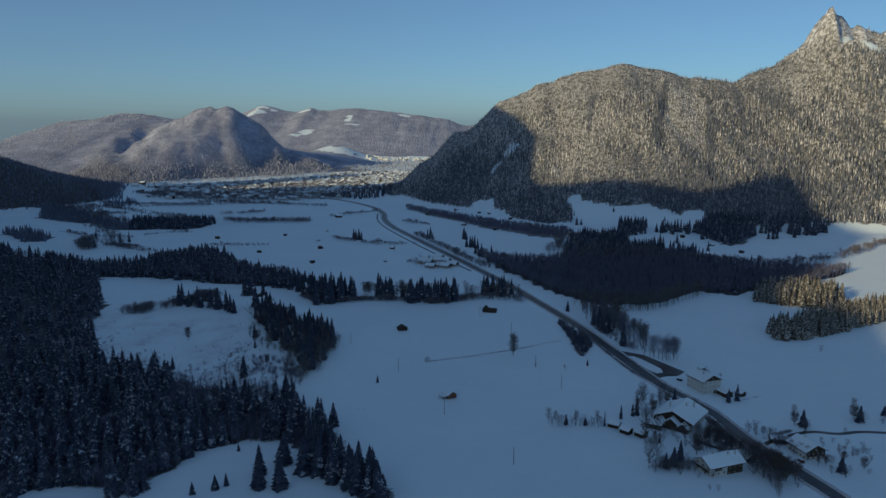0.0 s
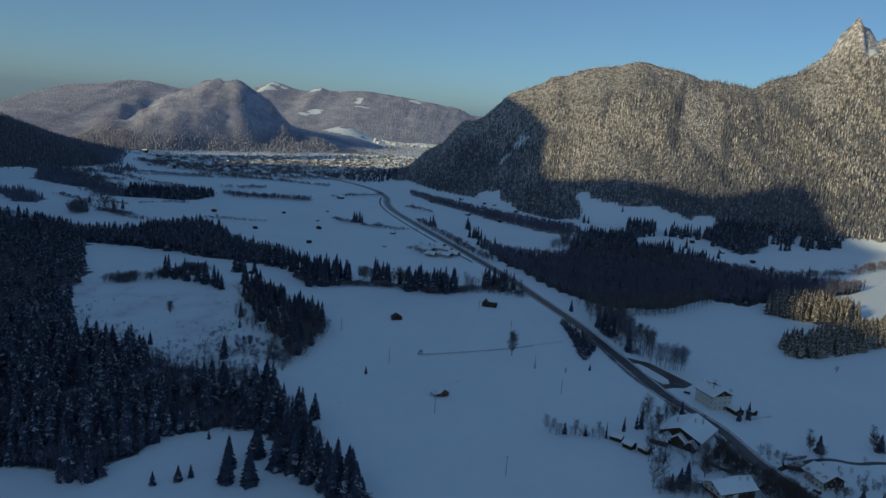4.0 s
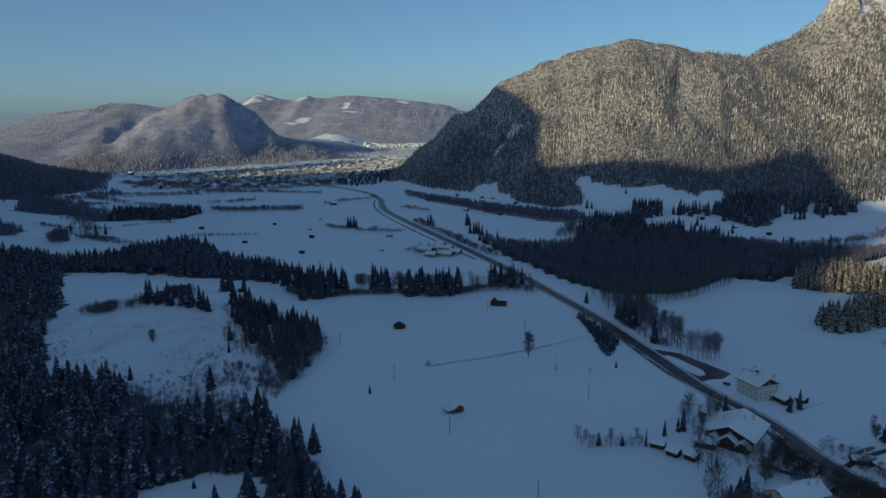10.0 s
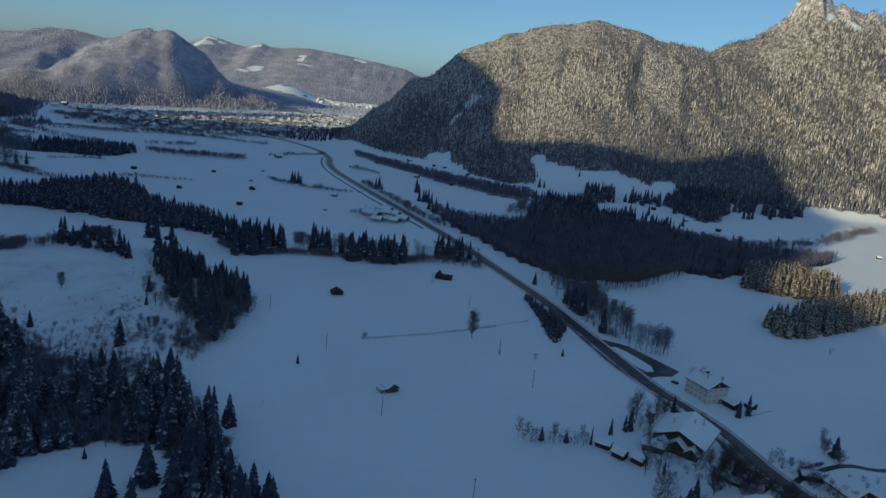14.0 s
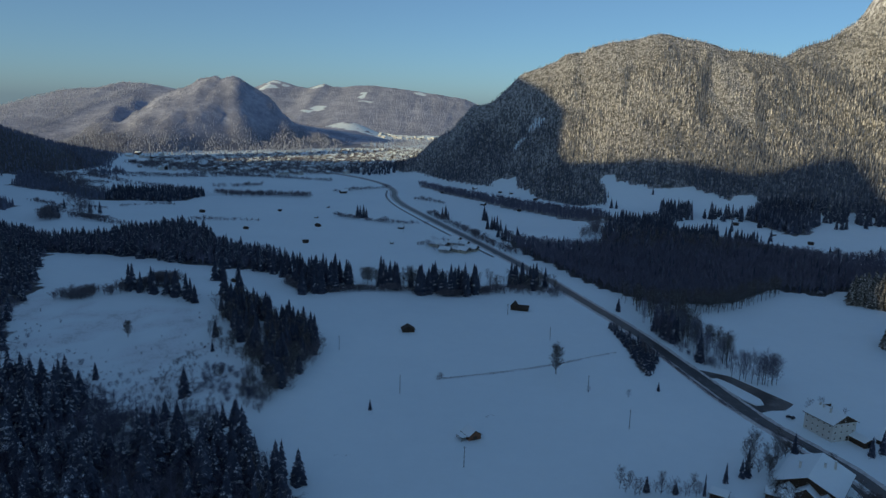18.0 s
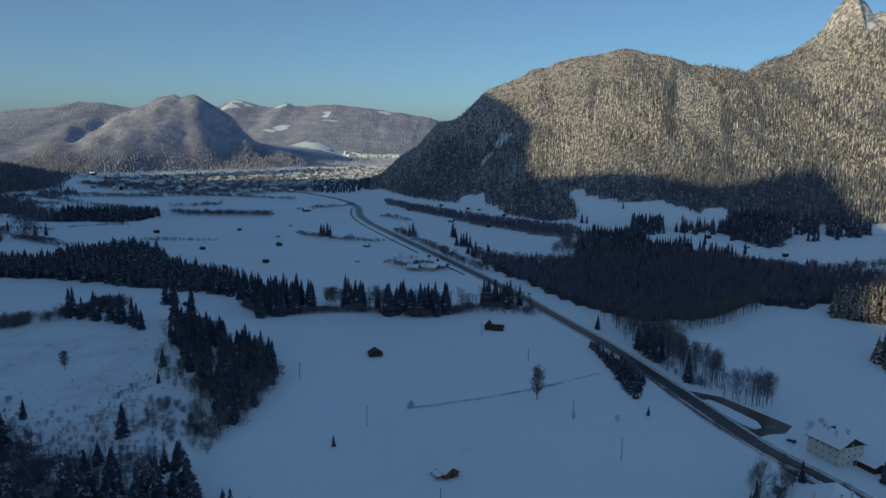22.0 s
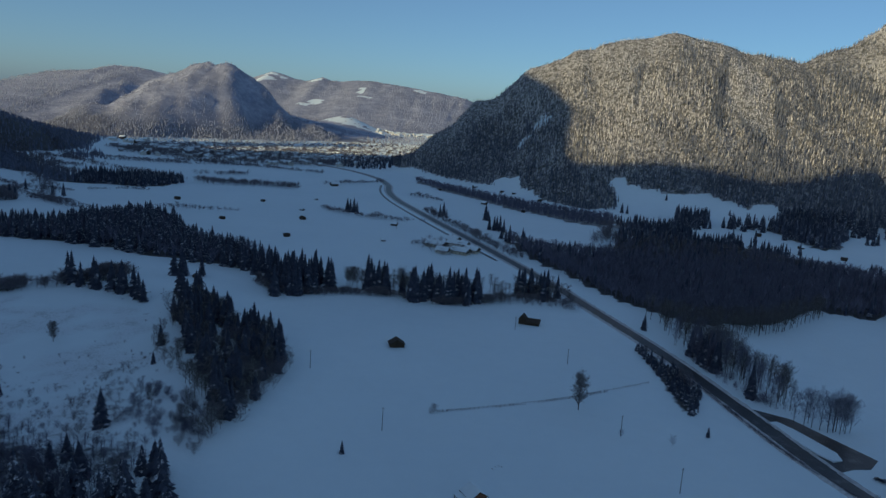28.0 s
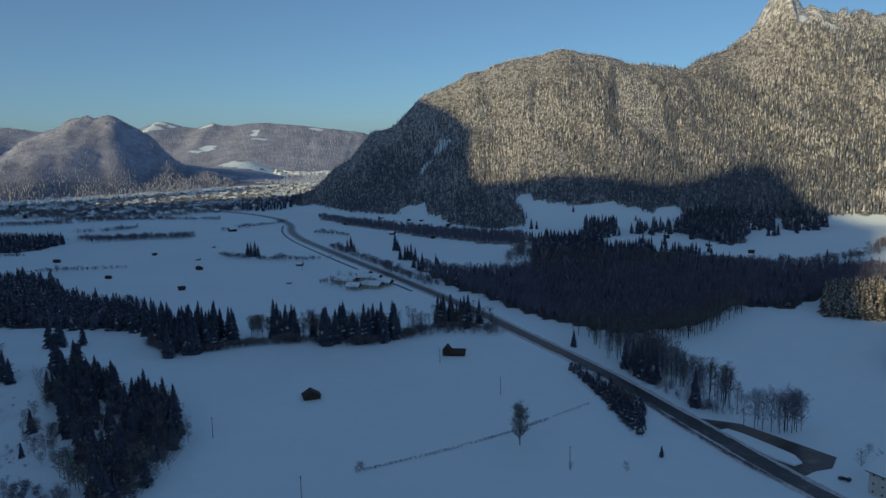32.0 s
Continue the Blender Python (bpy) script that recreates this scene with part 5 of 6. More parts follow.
def thicket(name, poly, n, h0, h1, label, models=None, mat="dark_twigs", wide=1.0):
    """Trees or bushes too close-set to tell apart, scattered over an outline."""
    xs, ys = [q[0] for q in poly], [q[1] for q in poly]
    P = []
    while len(P) < n:
        x, y = random.uniform(min(xs), max(xs)), random.uniform(min(ys), max(ys))
        if inside(x, y, poly):
            P.append((x, y, float(land(x, y))))
    grove(name, np.array(P), rs.uniform(h0, h1, n), models or THICKET, M[mat], label, "thicket" if models is None else "trees", wide)


# tree line between the fields
cluster(SPRUCES, [(-150, 706), (-130, 668), (-97, 690), (-100, 716), (-138, 730)], 60, 17, 25)
cluster(SPRUCES, [(-178, 746), (-160, 724), (-152, 732), (-168, 754)], 10, 15, 21)
cluster(SPRUCES, [(-78, 700), (-62, 700), (-60, 710), (-76, 712)], 7, 18, 27)
cluster(SPRUCES, [(-44, 686), (-4, 688), (2, 704), (-44, 704)], 34, 16, 26)
cluster(SPRUCES, [(26, 722), (50, 712), (58, 728), (32, 738)], 14, 15, 23)
plant(SPRUCES[1], -52, 710, 17)
cluster(BROAD, [(-95, 708), (-45, 700), (-45, 718), (-95, 726)], 26, 9, 15, 0.9)
cluster(SLENDER, [(-60, 700), (60, 715), (64, 740), (-60, 725)], 36, 9, 15)
cluster(SHRUBS, [(10, 700), (70, 690), (78, 706), (20, 722)], 12, 2, 4)
# beside the road
cluster(SLENDER, [(112, 708), (120, 645), (126, 596), (136, 570), (148, 550), (158, 562), (146, 612), (146, 660), (130, 708)], 105, 13, 19)
cluster(FANS, [(114, 640), (119, 604), (127, 577), (133, 558), (145, 545), (150, 552), (140, 580), (136, 620), (128, 660)], 34, 13, 18, 0.8)
thicket("roadside_undergrowth", [(116, 622), (121, 596), (128, 574), (133, 556), (143, 545), (146, 550), (137, 570), (130, 600), (124, 630)], 110, 1.5, 4.5, "low leafless undergrowth beneath the roadside trees", None, "thicket_twigs", 1.0)
cluster(BROAD, [(114, 695), (128, 630), (152, 565), (158, 580), (146, 660)], 8, 9, 12, 0.8)
cluster(SLENDER, [(128, 690), (142, 668), (178, 679), (210, 702), (258, 752), (258, 768), (208, 722), (176, 702), (140, 700)], 170, 11, 16)
cluster(SPRUCES, [(118, 622), (124, 596), (132, 600), (126, 628)], 9, 15, 21)
plant(SPRUCES[0], 132.5, 563, 20, 0.95)
plant(SPRUCES[2], 104, 665, 11)
for k, (x, y) in enumerate(((143, 538), (146.5, 535.5), (149, 533.5), (152, 532), (154.5, 530), (157.5, 531), (160, 530), (163, 531.5), (166, 533), (150, 539), (158, 537))):
    plant(FANS[k % 4], x, y, 13 + 4.5 * math.sin(0.35 + 0.27 * k), 1.0)
cluster(BROAD, [(148, 544), (157, 534), (167, 530), (171, 538), (158, 549)], 2, 13, 16, 0.8)
cluster(SLENDER, [(146, 546), (157, 533), (168, 528), (172, 538), (158, 551)], 2, 13, 17, 1.2)
cluster(BUSHES, [(97, 606), (101, 590), (107, 568), (104, 560), (98, 580), (94, 604)], 14, 3, 6.5)
cluster(BUSHES, [(88, 630), (92, 612), (96, 612), (93, 632)], 6, 2.5, 5)
plant(FIELD_TREE, 43, 524, 16.5)
plant(FIELD_TREE, -212, 561, 10.5, 1.1)
plant(SPRUCES[3], 95, 509, 5, 1.2)
for x, y, h in ((77, 497, 3.8), (57, 500, 3.2), (168, 497, 6), (174, 492, 7), (286, 560, 5), (224, 403, 4)):
    plant(random.choice(SHRUBS), x, y, h)
for x, y, h in ((-20, 508, 3.6), (-19, 509.5, 3.0), (-21, 507, 2.6)):
    plant(random.choice(BUSHES), x, y, h)
plant(SPRUCES[4], -51, 465, 5.5, 1.0)
thicket("garden_bushes", [(-62, 895), (-44, 912), (-24, 908), (-12, 885), (2, 868), (-20, 846), (-40, 858)], 60, 2.5, 7, "dark leafless bushes between distant farm buildings")
cluster(SLENDER, [(-60, 700), (70, 706), (72, 724), (-60, 718)], 44, 9, 15, 1.3)
thicket("tree_line_bushes", [(0, 690), (28, 716), (70, 700), (66, 692), (28, 700)], 40, 2.5, 6.5, "leafless bushes closing the tree line")
# round the hamlet
for x, y, h, w in ((174, 449, 10, 0.9), (181, 453, 12, 0.9), (106, 418, 9, 0.8), (109, 420, 13, 0.8), (98, 413, 9, 0.7), (139, 446, 10, 1.0), (112, 381, 7, 0.7), (112, 354, 11, 1.2), (107, 351, 9, 1.3), (117, 360, 12, 1.1), (86, 401, 10, 0.45), (205, 414, 11, 1.6), (242, 421, 11, 1.6), (262, 431, 7, 1.6), (198, 356, 9, 1.7), (64, 401, 7, 1.2), (75, 401, 5, 1.5)):
    plant(random.choice(SPRUCES), x, y, h, w)
for x, y, h in ((114, 428, 16), (109, 419, 10), (126, 433, 10), (112, 431, 11), (117, 437, 10), (128, 440, 11), (121, 432, 9), (134, 452, 9), (105, 384, 17), (109, 379, 16), (103, 378, 13), (147, 391, 10), (145, 384, 11), (127, 386, 10), (150, 381, 9), (54, 402, 9), (58, 403, 7), (70, 402, 8), (82, 402, 8), (204, 424, 9), (244, 433, 10), (146, 428, 9), (148, 408, 8), (143, 396, 9), (162, 372, 8), (166, 355, 8), (160, 346, 9), (157, 338, 8), (154, 330, 9), (152, 323, 8), (98, 349, 16), (102, 351, 17)):
    plant(random.choice(BROAD), x, y, h, 0.8)
for x, y, h in ((155, 362, 9), (157, 345, 11), (163, 354, 10), (164, 343, 10), (153, 352, 9), (158, 366, 8), (169, 344, 9), (145, 384, 8), (138, 385, 7), (158, 353, 10), (161, 348, 11), (166, 350, 9), (152, 370, 8), (150, 376, 8), (142, 391, 7), (147, 397, 8), (150, 388, 7), (128, 368, 9), (131, 376, 8), (160, 341, 9), (194, 364, 5), (205, 368, 5), (211, 359, 6), (201, 416, 7), (240, 424, 8), (120, 425, 7), (133, 441, 7)):
    plant(random.choice(ORCHARD), x, y, h)
cluster(SHRUBS, [(138, 400), (148, 402), (156, 376), (150, 362), (130, 380)], 30, 2, 6)
cluster(SHRUBS, [(96, 346), (122, 340), (122, 362), (100, 362)], 14, 2.5, 5)
cluster(SHRUBS, [(200, 368), (222, 372), (228, 390), (206, 392)], 16, 2, 4)
for x, y, h in ((127, 396, 4), (137, 394, 5), (145, 392, 6), (148, 393, 7), (147, 405, 6), (148, 399, 7), (142, 388, 5), (150, 386, 6), (168, 401, 6), (173, 404, 6), (171, 397, 5), (150, 378, 7), (155, 376, 8), (157, 369, 8), (153, 357, 9), (158, 356, 9), (163, 348, 7), (154, 345, 8), (155, 334, 8), (160, 362, 8), (166, 360, 6), (128, 343, 4.5), (122, 330, 2.5), (126, 329, 3),
                (191, 366, 3.5), (198, 366, 4), (203, 386, 3), (197, 350, 6), (192, 354, 4), (211, 379, 3.5), (215, 375, 4), (211, 354, 3), (220, 369, 3), (205, 392, 3), (201, 404, 7), (204, 408, 6), (254, 418, 4), (242, 419, 7), (110, 384, 5), (116, 387, 6), (122, 391, 5), (104, 349, 7), (109, 351, 6), (114, 356, 6), (100, 345, 4), (118, 350, 4), (131, 388, 6), (136, 376, 5), (128, 437, 6), (122, 430, 5), (115, 424, 6), (132, 442, 5), (141, 446, 5), (118, 420, 5), (186, 497, 3), (179, 508, 4)):
    plant(random.choice(BUSHES), x, y, h)
for k in range(14):
    plant(random.choice(BUSHES + SHRUBS), 56 + 2.2 * k + random.uniform(-0.8, 0.8), 399 + random.uniform(-1, 1.5) + 0.08 * k, random.uniform(2.5, 7), 0.8)
cluster(BUSHES, [(150, 372), (159, 366), (165, 350), (168, 335), (156, 335), (150, 350)], 18, 5, 9)
cluster(BUSHES, [(171, 398), (178, 381), (184, 384), (177, 402)], 9, 4, 7.5)
# knoll and hollow
cluster(SPRUCES, WOODS["island"], 135, 10, 18, 1.2)
cluster(BROAD, WOODS["island"], 50, 7, 13, 1.1)
cluster(BROAD, [(-178, 590), (-150, 540), (-126, 508), (-112, 492), (-120, 514), (-140, 548), (-162, 594)], 26, 5, 10, 1.1)
thicket("knoll_undergrowth", WOODS["island"], 150, 4, 9, "tangled leafless undergrowth among knoll spruces", wide=0.9)
for x, y, h in ((-249, 643, 18), (-245, 640, 19), (-237, 635, 14), (-230, 637, 17), (-226, 632, 16), (-216, 630, 17), (-209, 628, 18), (-201, 626, 17), (-196, 621, 15), (-192, 618, 12), (-203, 690, 17), (-199, 694, 18), (-188, 700, 13), (-179, 640, 18), (-175, 630, 15), (-168, 636, 16), (-163, 629, 17), (-157, 622, 12),
                (-147, 611, 14), (-95, 548, 18), (-160, 566, 10), (-153, 541, 6), (-201, 500, 9), (-140, 466, 14), (-139, 441, 9), (-102, 424, 17), (-142, 436, 9), (-129, 430, 12), (-109, 400, 13), (-98, 408, 15), (-145, 318, 11), (-112, 320, 7), (-108, 324, 6), (-95, 335, 15), (-86, 348, 16), (-74, 338, 18), (-121, 315, 6), (-82, 322, 17), (-113, 361, 4), (-66, 335, 18), (-92, 322, 13)):
    plant(random.choice(SPRUCES), x, y, h * 1.13, 1.3 if y < 450 else 1.12)
cluster(SPRUCES, [(-76, 366), (-64, 356), (-52, 342), (-40, 330), (-26, 316), (-30, 308), (-46, 318), (-62, 336), (-76, 352)], 22, 16, 22, 1.25)
cluster(BROAD, [(-88, 400), (-62, 372), (-46, 348), (-54, 344), (-84, 376)], 10, 8, 13, 0.9)
cluster(SHRUBS, [(-200, 470), (-150, 455), (-118, 460), (-140, 500), (-180, 520)], 26, 1.2, 2.8)
cluster(BROAD, [(169, 400), (177, 380), (187, 360), (191, 364), (176, 404)], 9, 5, 8, 0.9)
cluster(SPRUCES, [(140, 398), (148, 390), (157, 372), (148, 375)], 6, 4, 8, 1.3)
cluster(BROAD, [(-130, 480), (-100, 460), (-92, 500), (-86, 545), (-100, 560)], 16, 5, 10, 0.9)
cluster(SHRUBS, [(-290, 600), (-190, 590), (-170, 530), (-230, 500), (-300, 540)], 14, 1.2, 3)
thicket("knoll_undergrowth", [(-93, 556), (-87, 520), (-88, 489), (-91, 472), (-98, 457), (-106, 460), (-100, 478), (-97, 500), (-96, 540)], 46, 4.5, 8.5, "leafless bushes along the foot of the knoll", wide=0.9)
cluster(BROAD, [(-118, 466), (-98, 457), (-90, 478), (-98, 500), (-118, 495)], 16, 6, 10, 0.9)
cluster(BUSHES, [(-162, 545), (-150, 500), (-132, 470), (-114, 450), (-120, 438), (-150, 458), (-176, 512)], 56, 1.4, 3.6, 1.2)
cluster(BUSHES, [(-120, 470), (-108, 452), (-98, 448), (-100, 462), (-112, 482)], 30, 2, 4.5, 1.2)
cluster(BUSHES, [(-250, 500), (-200, 482), (-150, 455), (-160, 480), (-210, 505)], 24, 1.4, 3.6)
thicket("hollow_thicket", [(-146, 512), (-126, 500), (-104, 474), (-97, 468), (-100, 458), (-122, 456), (-138, 478)], 85, 1.6, 3.8, "snow-dusted thicket in lumps at the foot of the knoll", ROUND, "thicket_twigs", 1.25)
thicket("hollow_thicket", [(-192, 466), (-152, 442), (-128, 424), (-128, 412), (-156, 410), (-186, 424)], 130, 3, 6, "dense leafless thicket below the snowy hollow", ROUND, "thicket_twigs", 1.1)
thicket("hollow_thicket", [(-300, 560), (-250, 505), (-200, 482), (-150, 455), (-140, 470), (-190, 505), (-240, 540), (-290, 590)], 46, 1.2, 3.0, "scattered low thicket on the snowy hollow", ROUND, "thicket_twigs", 1.3)
thicket("meadow_copse", [(219, 1100), (240, 1092), (262, 1120), (300, 1150), (300, 1172), (250, 1150), (225, 1125)], 60, 9, 17, "dark spruces between the meadow and the leafless forest", FEATHERY, "needles")
thicket("meadow_spruces", [(330, 1130), (372, 1080), (384, 1120), (400, 1200), (398, 1252), (352, 1250)], 20, 9, 18, "dark spruces scattered over the mountain meadow", FEATHERY, "needles")
thicket("meadow_end_trees", [(112, 968), (150, 985), (158, 1070), (154, 1135), (146, 1080), (136, 1010)], 90, 5, 11, "leafless trees where the long meadow narrows", THICKET, "dark_twigs", 0.8)
thicket("meadow_spruces", [(315, 1150), (380, 1160), (385, 1185), (330, 1185)], 12, 15, 24, "dark spruces on the snowy mountain meadow", FEATHERY, "needles")
thicket("meadow_spruces", [(430, 1170), (500, 1150), (560, 1140), (620, 1200), (600, 1230), (450, 1250)], 130, 14, 24, "dark spruces at the foot of the mountain", FEATHERY, "needles")
# scattered across the far fields
for x, y, h in ((-150, 1068, 17), (-146, 1064, 15), (-142, 1066, 18), (-138, 1063, 14), (-147, 1071, 16), (-42, 1082, 16), (-38, 1090, 18), (-34, 1075, 12), (12, 1082, 20), (15, 1078, 14), (20, 1008, 17), (26, 1004, 19), (15, 1012, 15), (23, 1014, 16), (30, 1000, 15), (-477, 1027, 15), (-464, 1026, 16), (-528, 1060, 14), (-500, 985, 17), (-492, 982, 15), (318, 1163, 15), (325, 1161, 20), (332, 1165, 17), (347, 1165, 22), (352, 1166, 18), (371, 1170, 18),
                (275, 1285, 12), (205, 1245, 16), (212, 1243, 13), (470, 1105, 15), (476, 1103, 18), (484, 1108, 16), (516, 1120, 16), (543, 1140, 15), (552, 1143, 12), (300, 1075, 15), (320, 1060, 16), (345, 1000, 15), (430, 925, 14)):
    plant(random.choice(SPRUCES), x, y, h)


# ---- hedges, thickets and the town's trees, joined ----
BUSH = [bare_tree(26, 90 + s, 0.5) for s in range(4)]


def hedge(name, pts, step, h0, h1, wide, label, mat="dark_twigs", spread=2.5):
    q = [p_ for p_, n in along(pts, step)]
    P = np.array([(p_.x + random.uniform(-1, 1) * spread, p_.y + random.uniform(-1, 1) * spread, 0) for p_ in q])
    P[:, 2] = land(P[:, 0], P[:, 1])
    lump = value_noise(P[:, 0] / 11, P[:, 1] / 11, len(P))
    P, lump = P[lump > 0.2], lump[lump > 0.2]
    grove(name, P, rs.uniform(h0, h1, len(P)) * (0.45 + 0.85 * lump), BUSH, M[mat], label, "hedge", wide)


hedge("field_hedge", [(-184, 1082), (-145, 1046), (-105, 1028), (-60, 1026)], 0.8, 4, 8, 1.0, "leafless hedge along a snowy field edge", spread=4)
hedge("field_hedge", [(-93, 1272), (-44, 1230)], 1.0, 4, 8, 1.0, "leafless hedge beside the snowy meadow")
hedge("field_hedge", [(-350, 1000), (-262, 1012)], 1.2, 3, 7, 1.0, "leafless hedge along a snowy field edge")
hedge("field_hedge", [(-641, 1462), (-520, 1500), (-400, 1540)], 1.6, 4, 8, 1.1, "long leafless hedge in front of the town")
hedge("field_hedge", [(-425, 1345), (-365, 1388)], 0.8, 5, 10, 1.0, "leafless thicket on a snowy field", spread=8)
hedge("field_hedge", [(-232, 1332), (-150, 1420)], 1.2, 4, 8, 1.0, "leafless hedge near the road bend")
hedge("field_hedge", [(-560, 1075), (-430, 960), (-395, 948)], 0.9, 3, 7, 1.0, "scattered leafless bushes along a ditch", spread=7)
hedge("field_hedge", [(-640, 1250), (-540, 1120), (-470, 1000)], 1.5, 4, 9, 1.0, "scattered leafless bushes below the hillside", spread=14)
hedge("field_hedge", [(-800, 1500), (-640, 1300), (-560, 1200)], 0.9, 6, 13, 0.9, "wooded strip below the western hillside", spread=22)
hedge("field_hedge", [(-850, 1650), (-640, 1400), (-420, 1250)], 1.3, 4, 9, 1.0, "leafless hedge across the snowy fields", spread=10)
hedge("field_hedge", [(160, 1120), (300, 940), (440, 905), (640, 1085)], 0.8, 4, 10, 1.0, "leafless trees bordering the meadow", spread=9)
for pts, step, h0, h1, spread, words in (([(-480, 1000), (-450, 985), (-425, 975)], 0.35, 4, 7, 9, "dark leafless thicket in the snowy fields"), ([(-525, 1012), (-505, 985), (-492, 965)], 0.3, 7, 12, 9, "dark clump of trees in the snowy fields"),
                                         ([(-610, 1123), (-555, 1082), (-475, 1066)], 1.0, 3, 6, 4, "leafless hedge along a ditch"), ([(-470, 1090), (-444, 1123), (-405, 1127)], 0.8, 2, 5, 3, "low leafless hedge along a field"),
                                         ([(-757, 1531), (-608, 1501), (-500, 1510)], 0.9, 5, 9, 7, "leafless hedge in front of the town"), ([(-700, 1340), (-650, 1348), (-610, 1352)], 0.7, 5, 9, 7, "leafless thicket across the snowy fields"),
                                         ([(-740, 1455), (-690, 1450), (-640, 1418)], 0.7, 5, 9, 8, "leafless thicket across the snowy fields"), ([(-400, 1268), (-330, 1255), (-255, 1262)], 0.5, 5, 9, 9, "dark thicket bordering a field"),
                                         ([(-560, 1565), (-470, 1545), (-360, 1530), (-270, 1500)], 0.6, 4, 9, 10, "leafless trees at the edge of the town"), ([(-768, 1755), (-670, 1713), (-560, 1690)], 0.6, 5, 10, 12, "leafless trees at the edge of the town")):
    hedge("field_thicket", pts, step, h0, h1, 1.0, words, spread=spread)
hedge("roadside_hedge", [(40, 860), (8, 935), (-26, 1030), (-60, 1120)], 0.8, 4, 9, 1.0, "leafless bushes on the bank beside the road", spread=6)
hedge("tree_line_undergrowth", [(-150, 704), (-128, 672), (-95, 694), (-60, 699), (-30, 685), (0, 692), (28, 722), (62, 708)], 0.25, 2.5, 7.5, 1.1, "leafless undergrowth beneath the tree line", spread=4)
hedge("hollow_scrub", [(-168, 560), (-156, 510), (-138, 470), (-112, 446)], 0.6, 0.8, 2.6, 1.6, "low frosted scrub on the snowy slope", "dark_twigs", 12)
hedge("hollow_scrub", [(-235, 490), (-190, 462), (-150, 440), (-120, 420)], 0.7, 1.0, 4.5, 1.4, "frosted scrub below the snowy hollow", "dark_twigs", 13)
hedge("hollow_scrub", [(-300, 560), (-260, 520), (-210, 500), (-170, 500), (-150, 470)], 0.6, 0.5, 2.0, 1.7, "sparse dark scrub poking through the snow", "dark_twigs", 26)
hedge("hollow_scrub", [(-265, 655), (-230, 640), (-190, 625), (-165, 600)], 1.2, 0.6, 2.2, 1.7, "sparse dark scrub on the snowy knoll", "dark_twigs", 12)
hedge("farm_bushes", [(-58, 890), (-44, 905), (-20, 880), (-28, 850)], 0.6, 2, 5, 1.0, "dark leafless bushes round the farm", spread=5)
hedge("village_bushes", [(146, 404), (148, 392), (151, 375), (140, 372), (125, 385)], 0.7, 2, 6, 1.0, "dark leafless bushes between the farmhouses", spread=5)
hedge("village_bushes", [(100, 352), (112, 347), (122, 356)], 0.5, 3, 6, 1.1, "dark leafless bushes at the field edge", spread=3)
hedge("knoll_thicket", [(-286, 622), (-264, 634), (-240, 652), (-224, 664)], 0.13, 6, 11, 1.1, "dense dark thicket on the snowy knoll", spread=7)
hedge("verge_weeds", VERGE, 0.3, 1.0, 2.2, 1.5, "dry stalks and low bushes along the road verge", spread=0.6)
hedge("fence_weeds", [(-18, 509), (8, 520), (36, 533), (60, 549)], 0.5, 0.5, 1.5, 1.3, "dry stalks and brambles along the field fence", spread=0.5)
for pts in ([(3, 462), (6, 466), (8, 465)], [(-60, 418), (-56, 419), (-52, 418)], [(-39, 434), (-35, 435)], [(60, 480), (63, 481)]):
    hedge("weed_tufts", pts, 0.7, 0.25, 0.6, 1.8, "dry weed stalks poking out of the snow", spread=0.8)
hedge("ditch_hedge", [(174, 394), (184, 400), (194, 405)], 0.3, 1.4, 2.4, 1.2, "low dark hedge round the house yard", spread=0.5)
hedge("ditch_hedge", [(172, 446), (188, 456), (198, 461)], 0.5, 0.8, 1.4, 1.2, "low dark hedge beside the inn", spread=0.4)

# ---- the town in the distance ----
TOWN = [(-700, 1640), (-473, 1560), (-360, 1590), (-250, 1660), (-205, 1800), (-190, 2000), (-150, 2250), (-130, 2560), (-330, 2560), (-430, 2300), (-600, 2080), (-760, 1900)]
models = []
for k, (w, l, e, t_, wl_) in enumerate(((8, 10, 4.8, 7.4, "plaster"), (9, 12, 5.2, 8.0, "plaster"), (7, 8, 4.2, 6.6, "concrete"), (10, 17, 5.6, 8.8, "plaster"), (9, 13, 5.4, 8.0, "old_wood"))):
    h_ = tagged(empty("town_house", pose(0, 0, -900 - k)), "distant town house with pale walls and snow-covered roof" if wl_ != "old_wood" else "distant timber house with a snow-covered roof", "house", "houses of the town")
    part("wall", gable_body(w, l, e, t_ - 0.1), M[wl_], h_)
    part("roof", gable_roof(w, l, e, t_, 0.9, 0.25), M["tile"], h_)
    part("roof_snow", gable_roof(w, l, e, t_, 0.85, 0.4, 0.255), M["roof_snow"], h_)
    models.append(h_)
n = 0
while n < 290:
    x, y = random.uniform(-780, -120), random.uniform(1560, 2600)
    if inside(x, y, TOWN) and near_line(x, y, ROAD)[0] > 14 and far_height(x, y) < 1:
        copy_thing(models[n % 5], ground_pose(x, y, random.choice((25, 30, 115, 120)) + random.uniform(-8, 8)))
        n += 1
for k in range(70):
    x, y = random.uniform(-420, 40), random.uniform(3330, 3560)
    c = copy_thing(models[k % 5], ground_pose(x, y, random.uniform(0, 180)))
for k in range(40):
    x = random.uniform(-880, -480)
    y = 1830 - 0.2 * (x + 480) + random.uniform(0, 130)
    if ridge(x, y, FAR_CREST, 1.15) + ridge(x, y, FAR_LEFT_CREST, 0.95) > 3:
        continue
    copy_thing(models[k % 5], ground_pose(x, y, random.uniform(0, 180)))
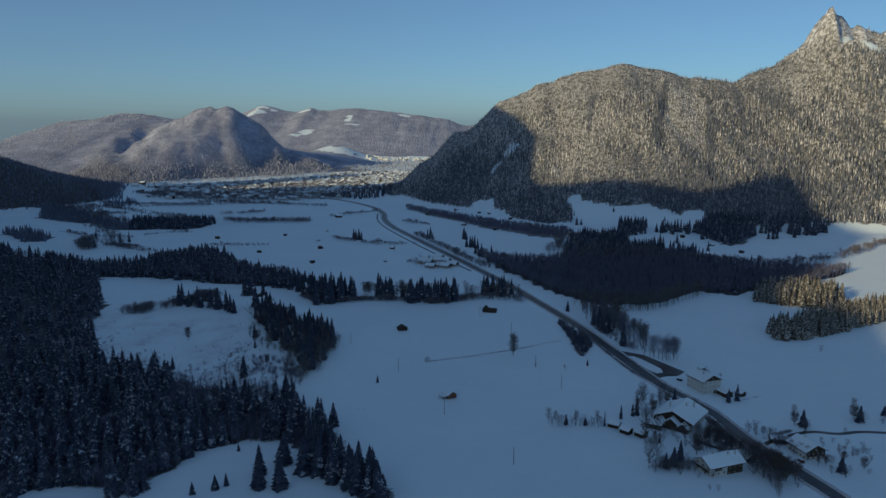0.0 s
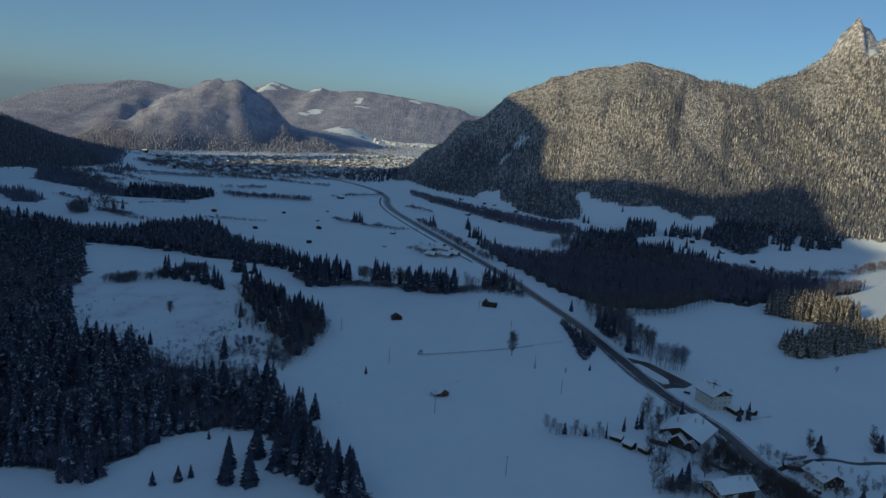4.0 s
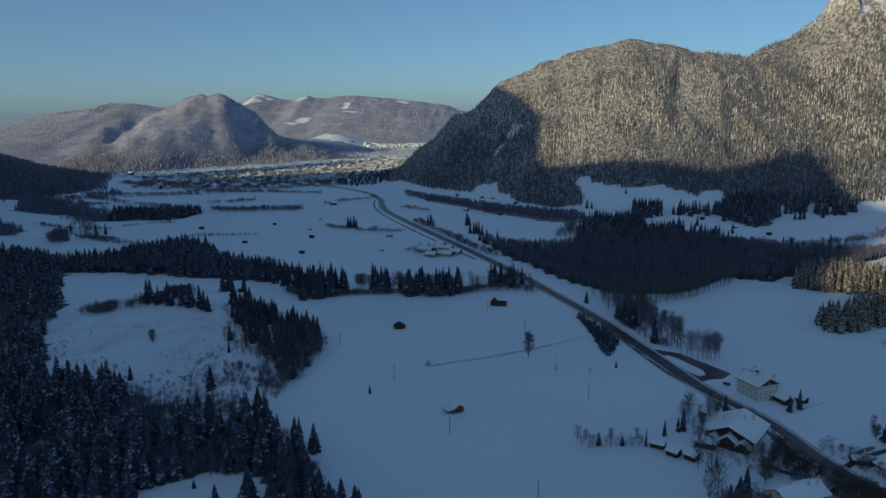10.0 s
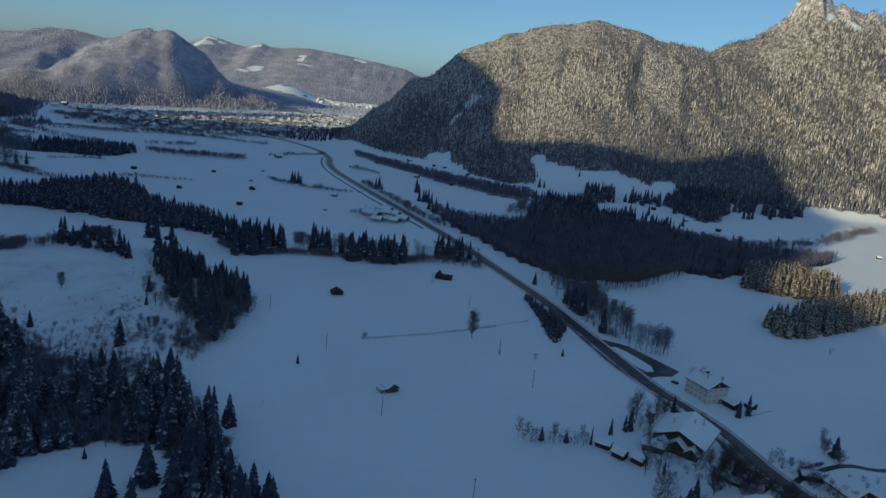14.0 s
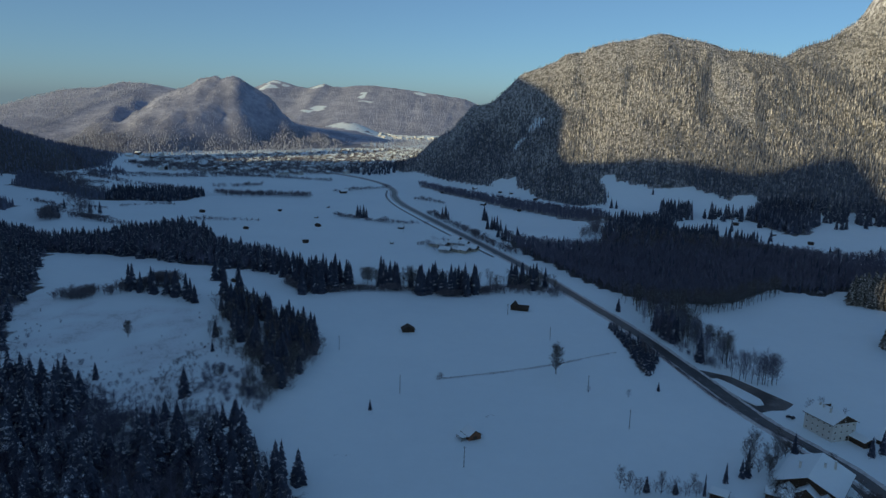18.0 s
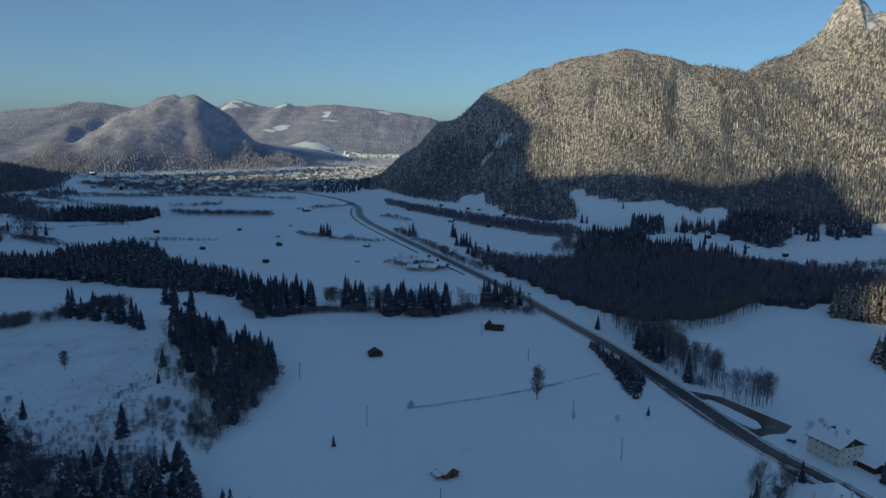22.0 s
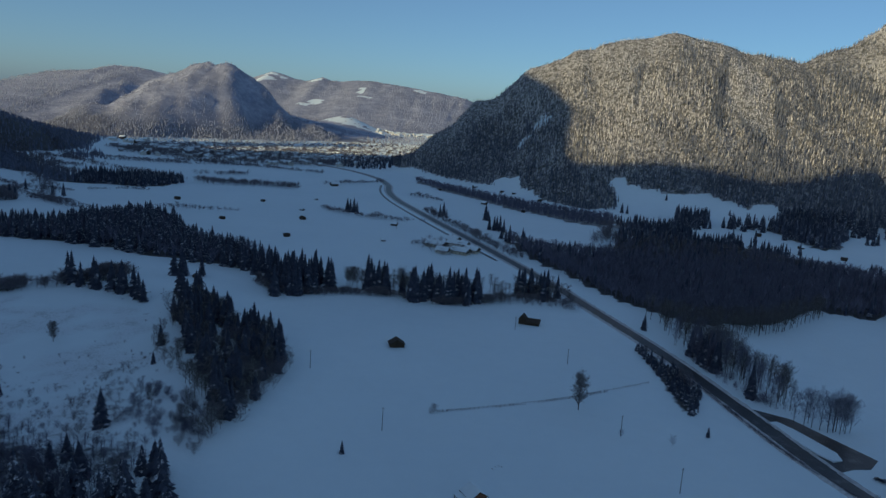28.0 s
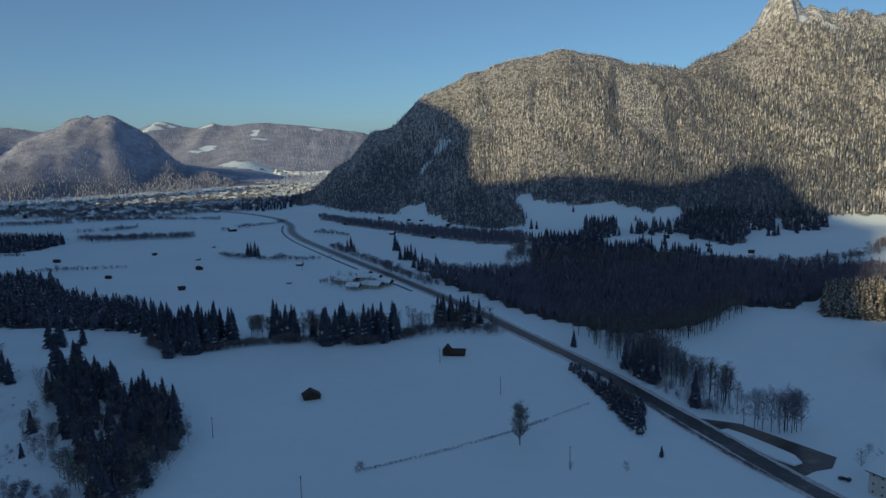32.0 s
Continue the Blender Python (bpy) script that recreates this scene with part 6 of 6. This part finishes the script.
for o in models + [FIELD_TREE] + SPRUCES + BROAD + SLENDER + SHRUBS + BUSHES + ORCHARD + FANS:
    for q in (*o.children_recursive, o):
        bpy.data.objects.remove(q)


def house_arrays(w, l, e, t_):
    """Walls and a snowy roof, for houses too far off to tell apart."""
    V = [(-w, -l, 0), (w, -l, 0), (w, -l, e), (0, -l, t_), (-w, -l, e), (-w, l, 0), (w, l, 0), (w, l, e), (0, l, t_), (-w, l, e)]
    o = 0.8
    V += [(-w - o, -l - o, e - 0.1), (0, -l - o, t_ + 0.5), (w + o, -l - o, e - 0.1), (-w - o, l + o, e - 0.1), (0, l + o, t_ + 0.5), (w + o, l + o, e - 0.1)]
    F = [(0, 1, 2), (0, 2, 4), (4, 2, 3), (6, 5, 9), (6, 9, 7), (7, 9, 8), (1, 6, 7), (1, 7, 2), (5, 0, 4), (5, 4, 9), (10, 11, 14), (10, 14, 13), (11, 12, 15), (11, 15, 14)]
    return np.array(V, float) * 0.01, np.array(F)


P = scatter(-820, -120, 1600, 2600, 21.0, lambda x, y: inside(x, y, TOWN) & (far_height(x, y) < 1) & (rs.rand(len(x)) < 0.75) & (y > 1750))
ob = grove("distant_houses", P, np.full(len(P), 100.0), [house_arrays(4, 5, 4.4, 6.8), house_arrays(4, 6.5, 4.8, 7.4), house_arrays(3.2, 4, 4, 6)], M["plaster"], "close-set town houses with snow-covered roofs", "houses")
ob.data.materials.append(M["roof_snow"])
ob.data.polygons.foreach_set("material_index", np.tile(np.array([0] * 10 + [1] * 4, np.int32), len(ob.data.polygons) // 14))
P = scatter(-820, -130, 1540, 2560, 6.5, lambda x, y: inside(x, y, TOWN) & (rs.rand(len(x)) < 0.8 - 0.4 * smooth(1900, 2100, y)))
grove("town_trees", P, rs.uniform(5, 13, len(P)), BUSH, M["dark_twigs"], "leafless garden trees between the town houses", "trees")
P = scatter(-330, -130, 1560, 1900, 11.0, lambda x, y: inside(x, y, [(-320, 1700), (-215, 1640), (-150, 1700), (-165, 1880), (-240, 1850)]))
grove("town_wood", P, rs.uniform(10, 16, len(P)), MIDDLE, M["needles"], "dark spruces beside the town", "forest")
P = scatter(-700, 150, 2680, 3240, 13.0, lambda x, y: (far_height(x, y) < 3) & (rs.rand(len(x)) < 0.85 * smooth(0.3, 0.5, value_noise(x / 150, y / 70, 56) + 0.25 * np.exp(-((y - 3000) / 160) ** 2))))
# needle colour carries the haze of the far valley
grove("valley_wood", P, rs.uniform(8, 14, len(P)), MIDDLE, M["foot_needles"], "haze-tinted wood across the far valley floor", "forest")
P = scatter(-900, 200, 2600, 3400, 26.0, lambda x, y: rs.rand(len(x)) < 0.35 * smooth(0.45, 0.6, value_noise(x / 160, y / 80, 55)))
grove("distant_trees", P, rs.uniform(6, 13, len(P)), BUSH, M["dark_twigs"], "leafless trees on the far valley floor", "trees")
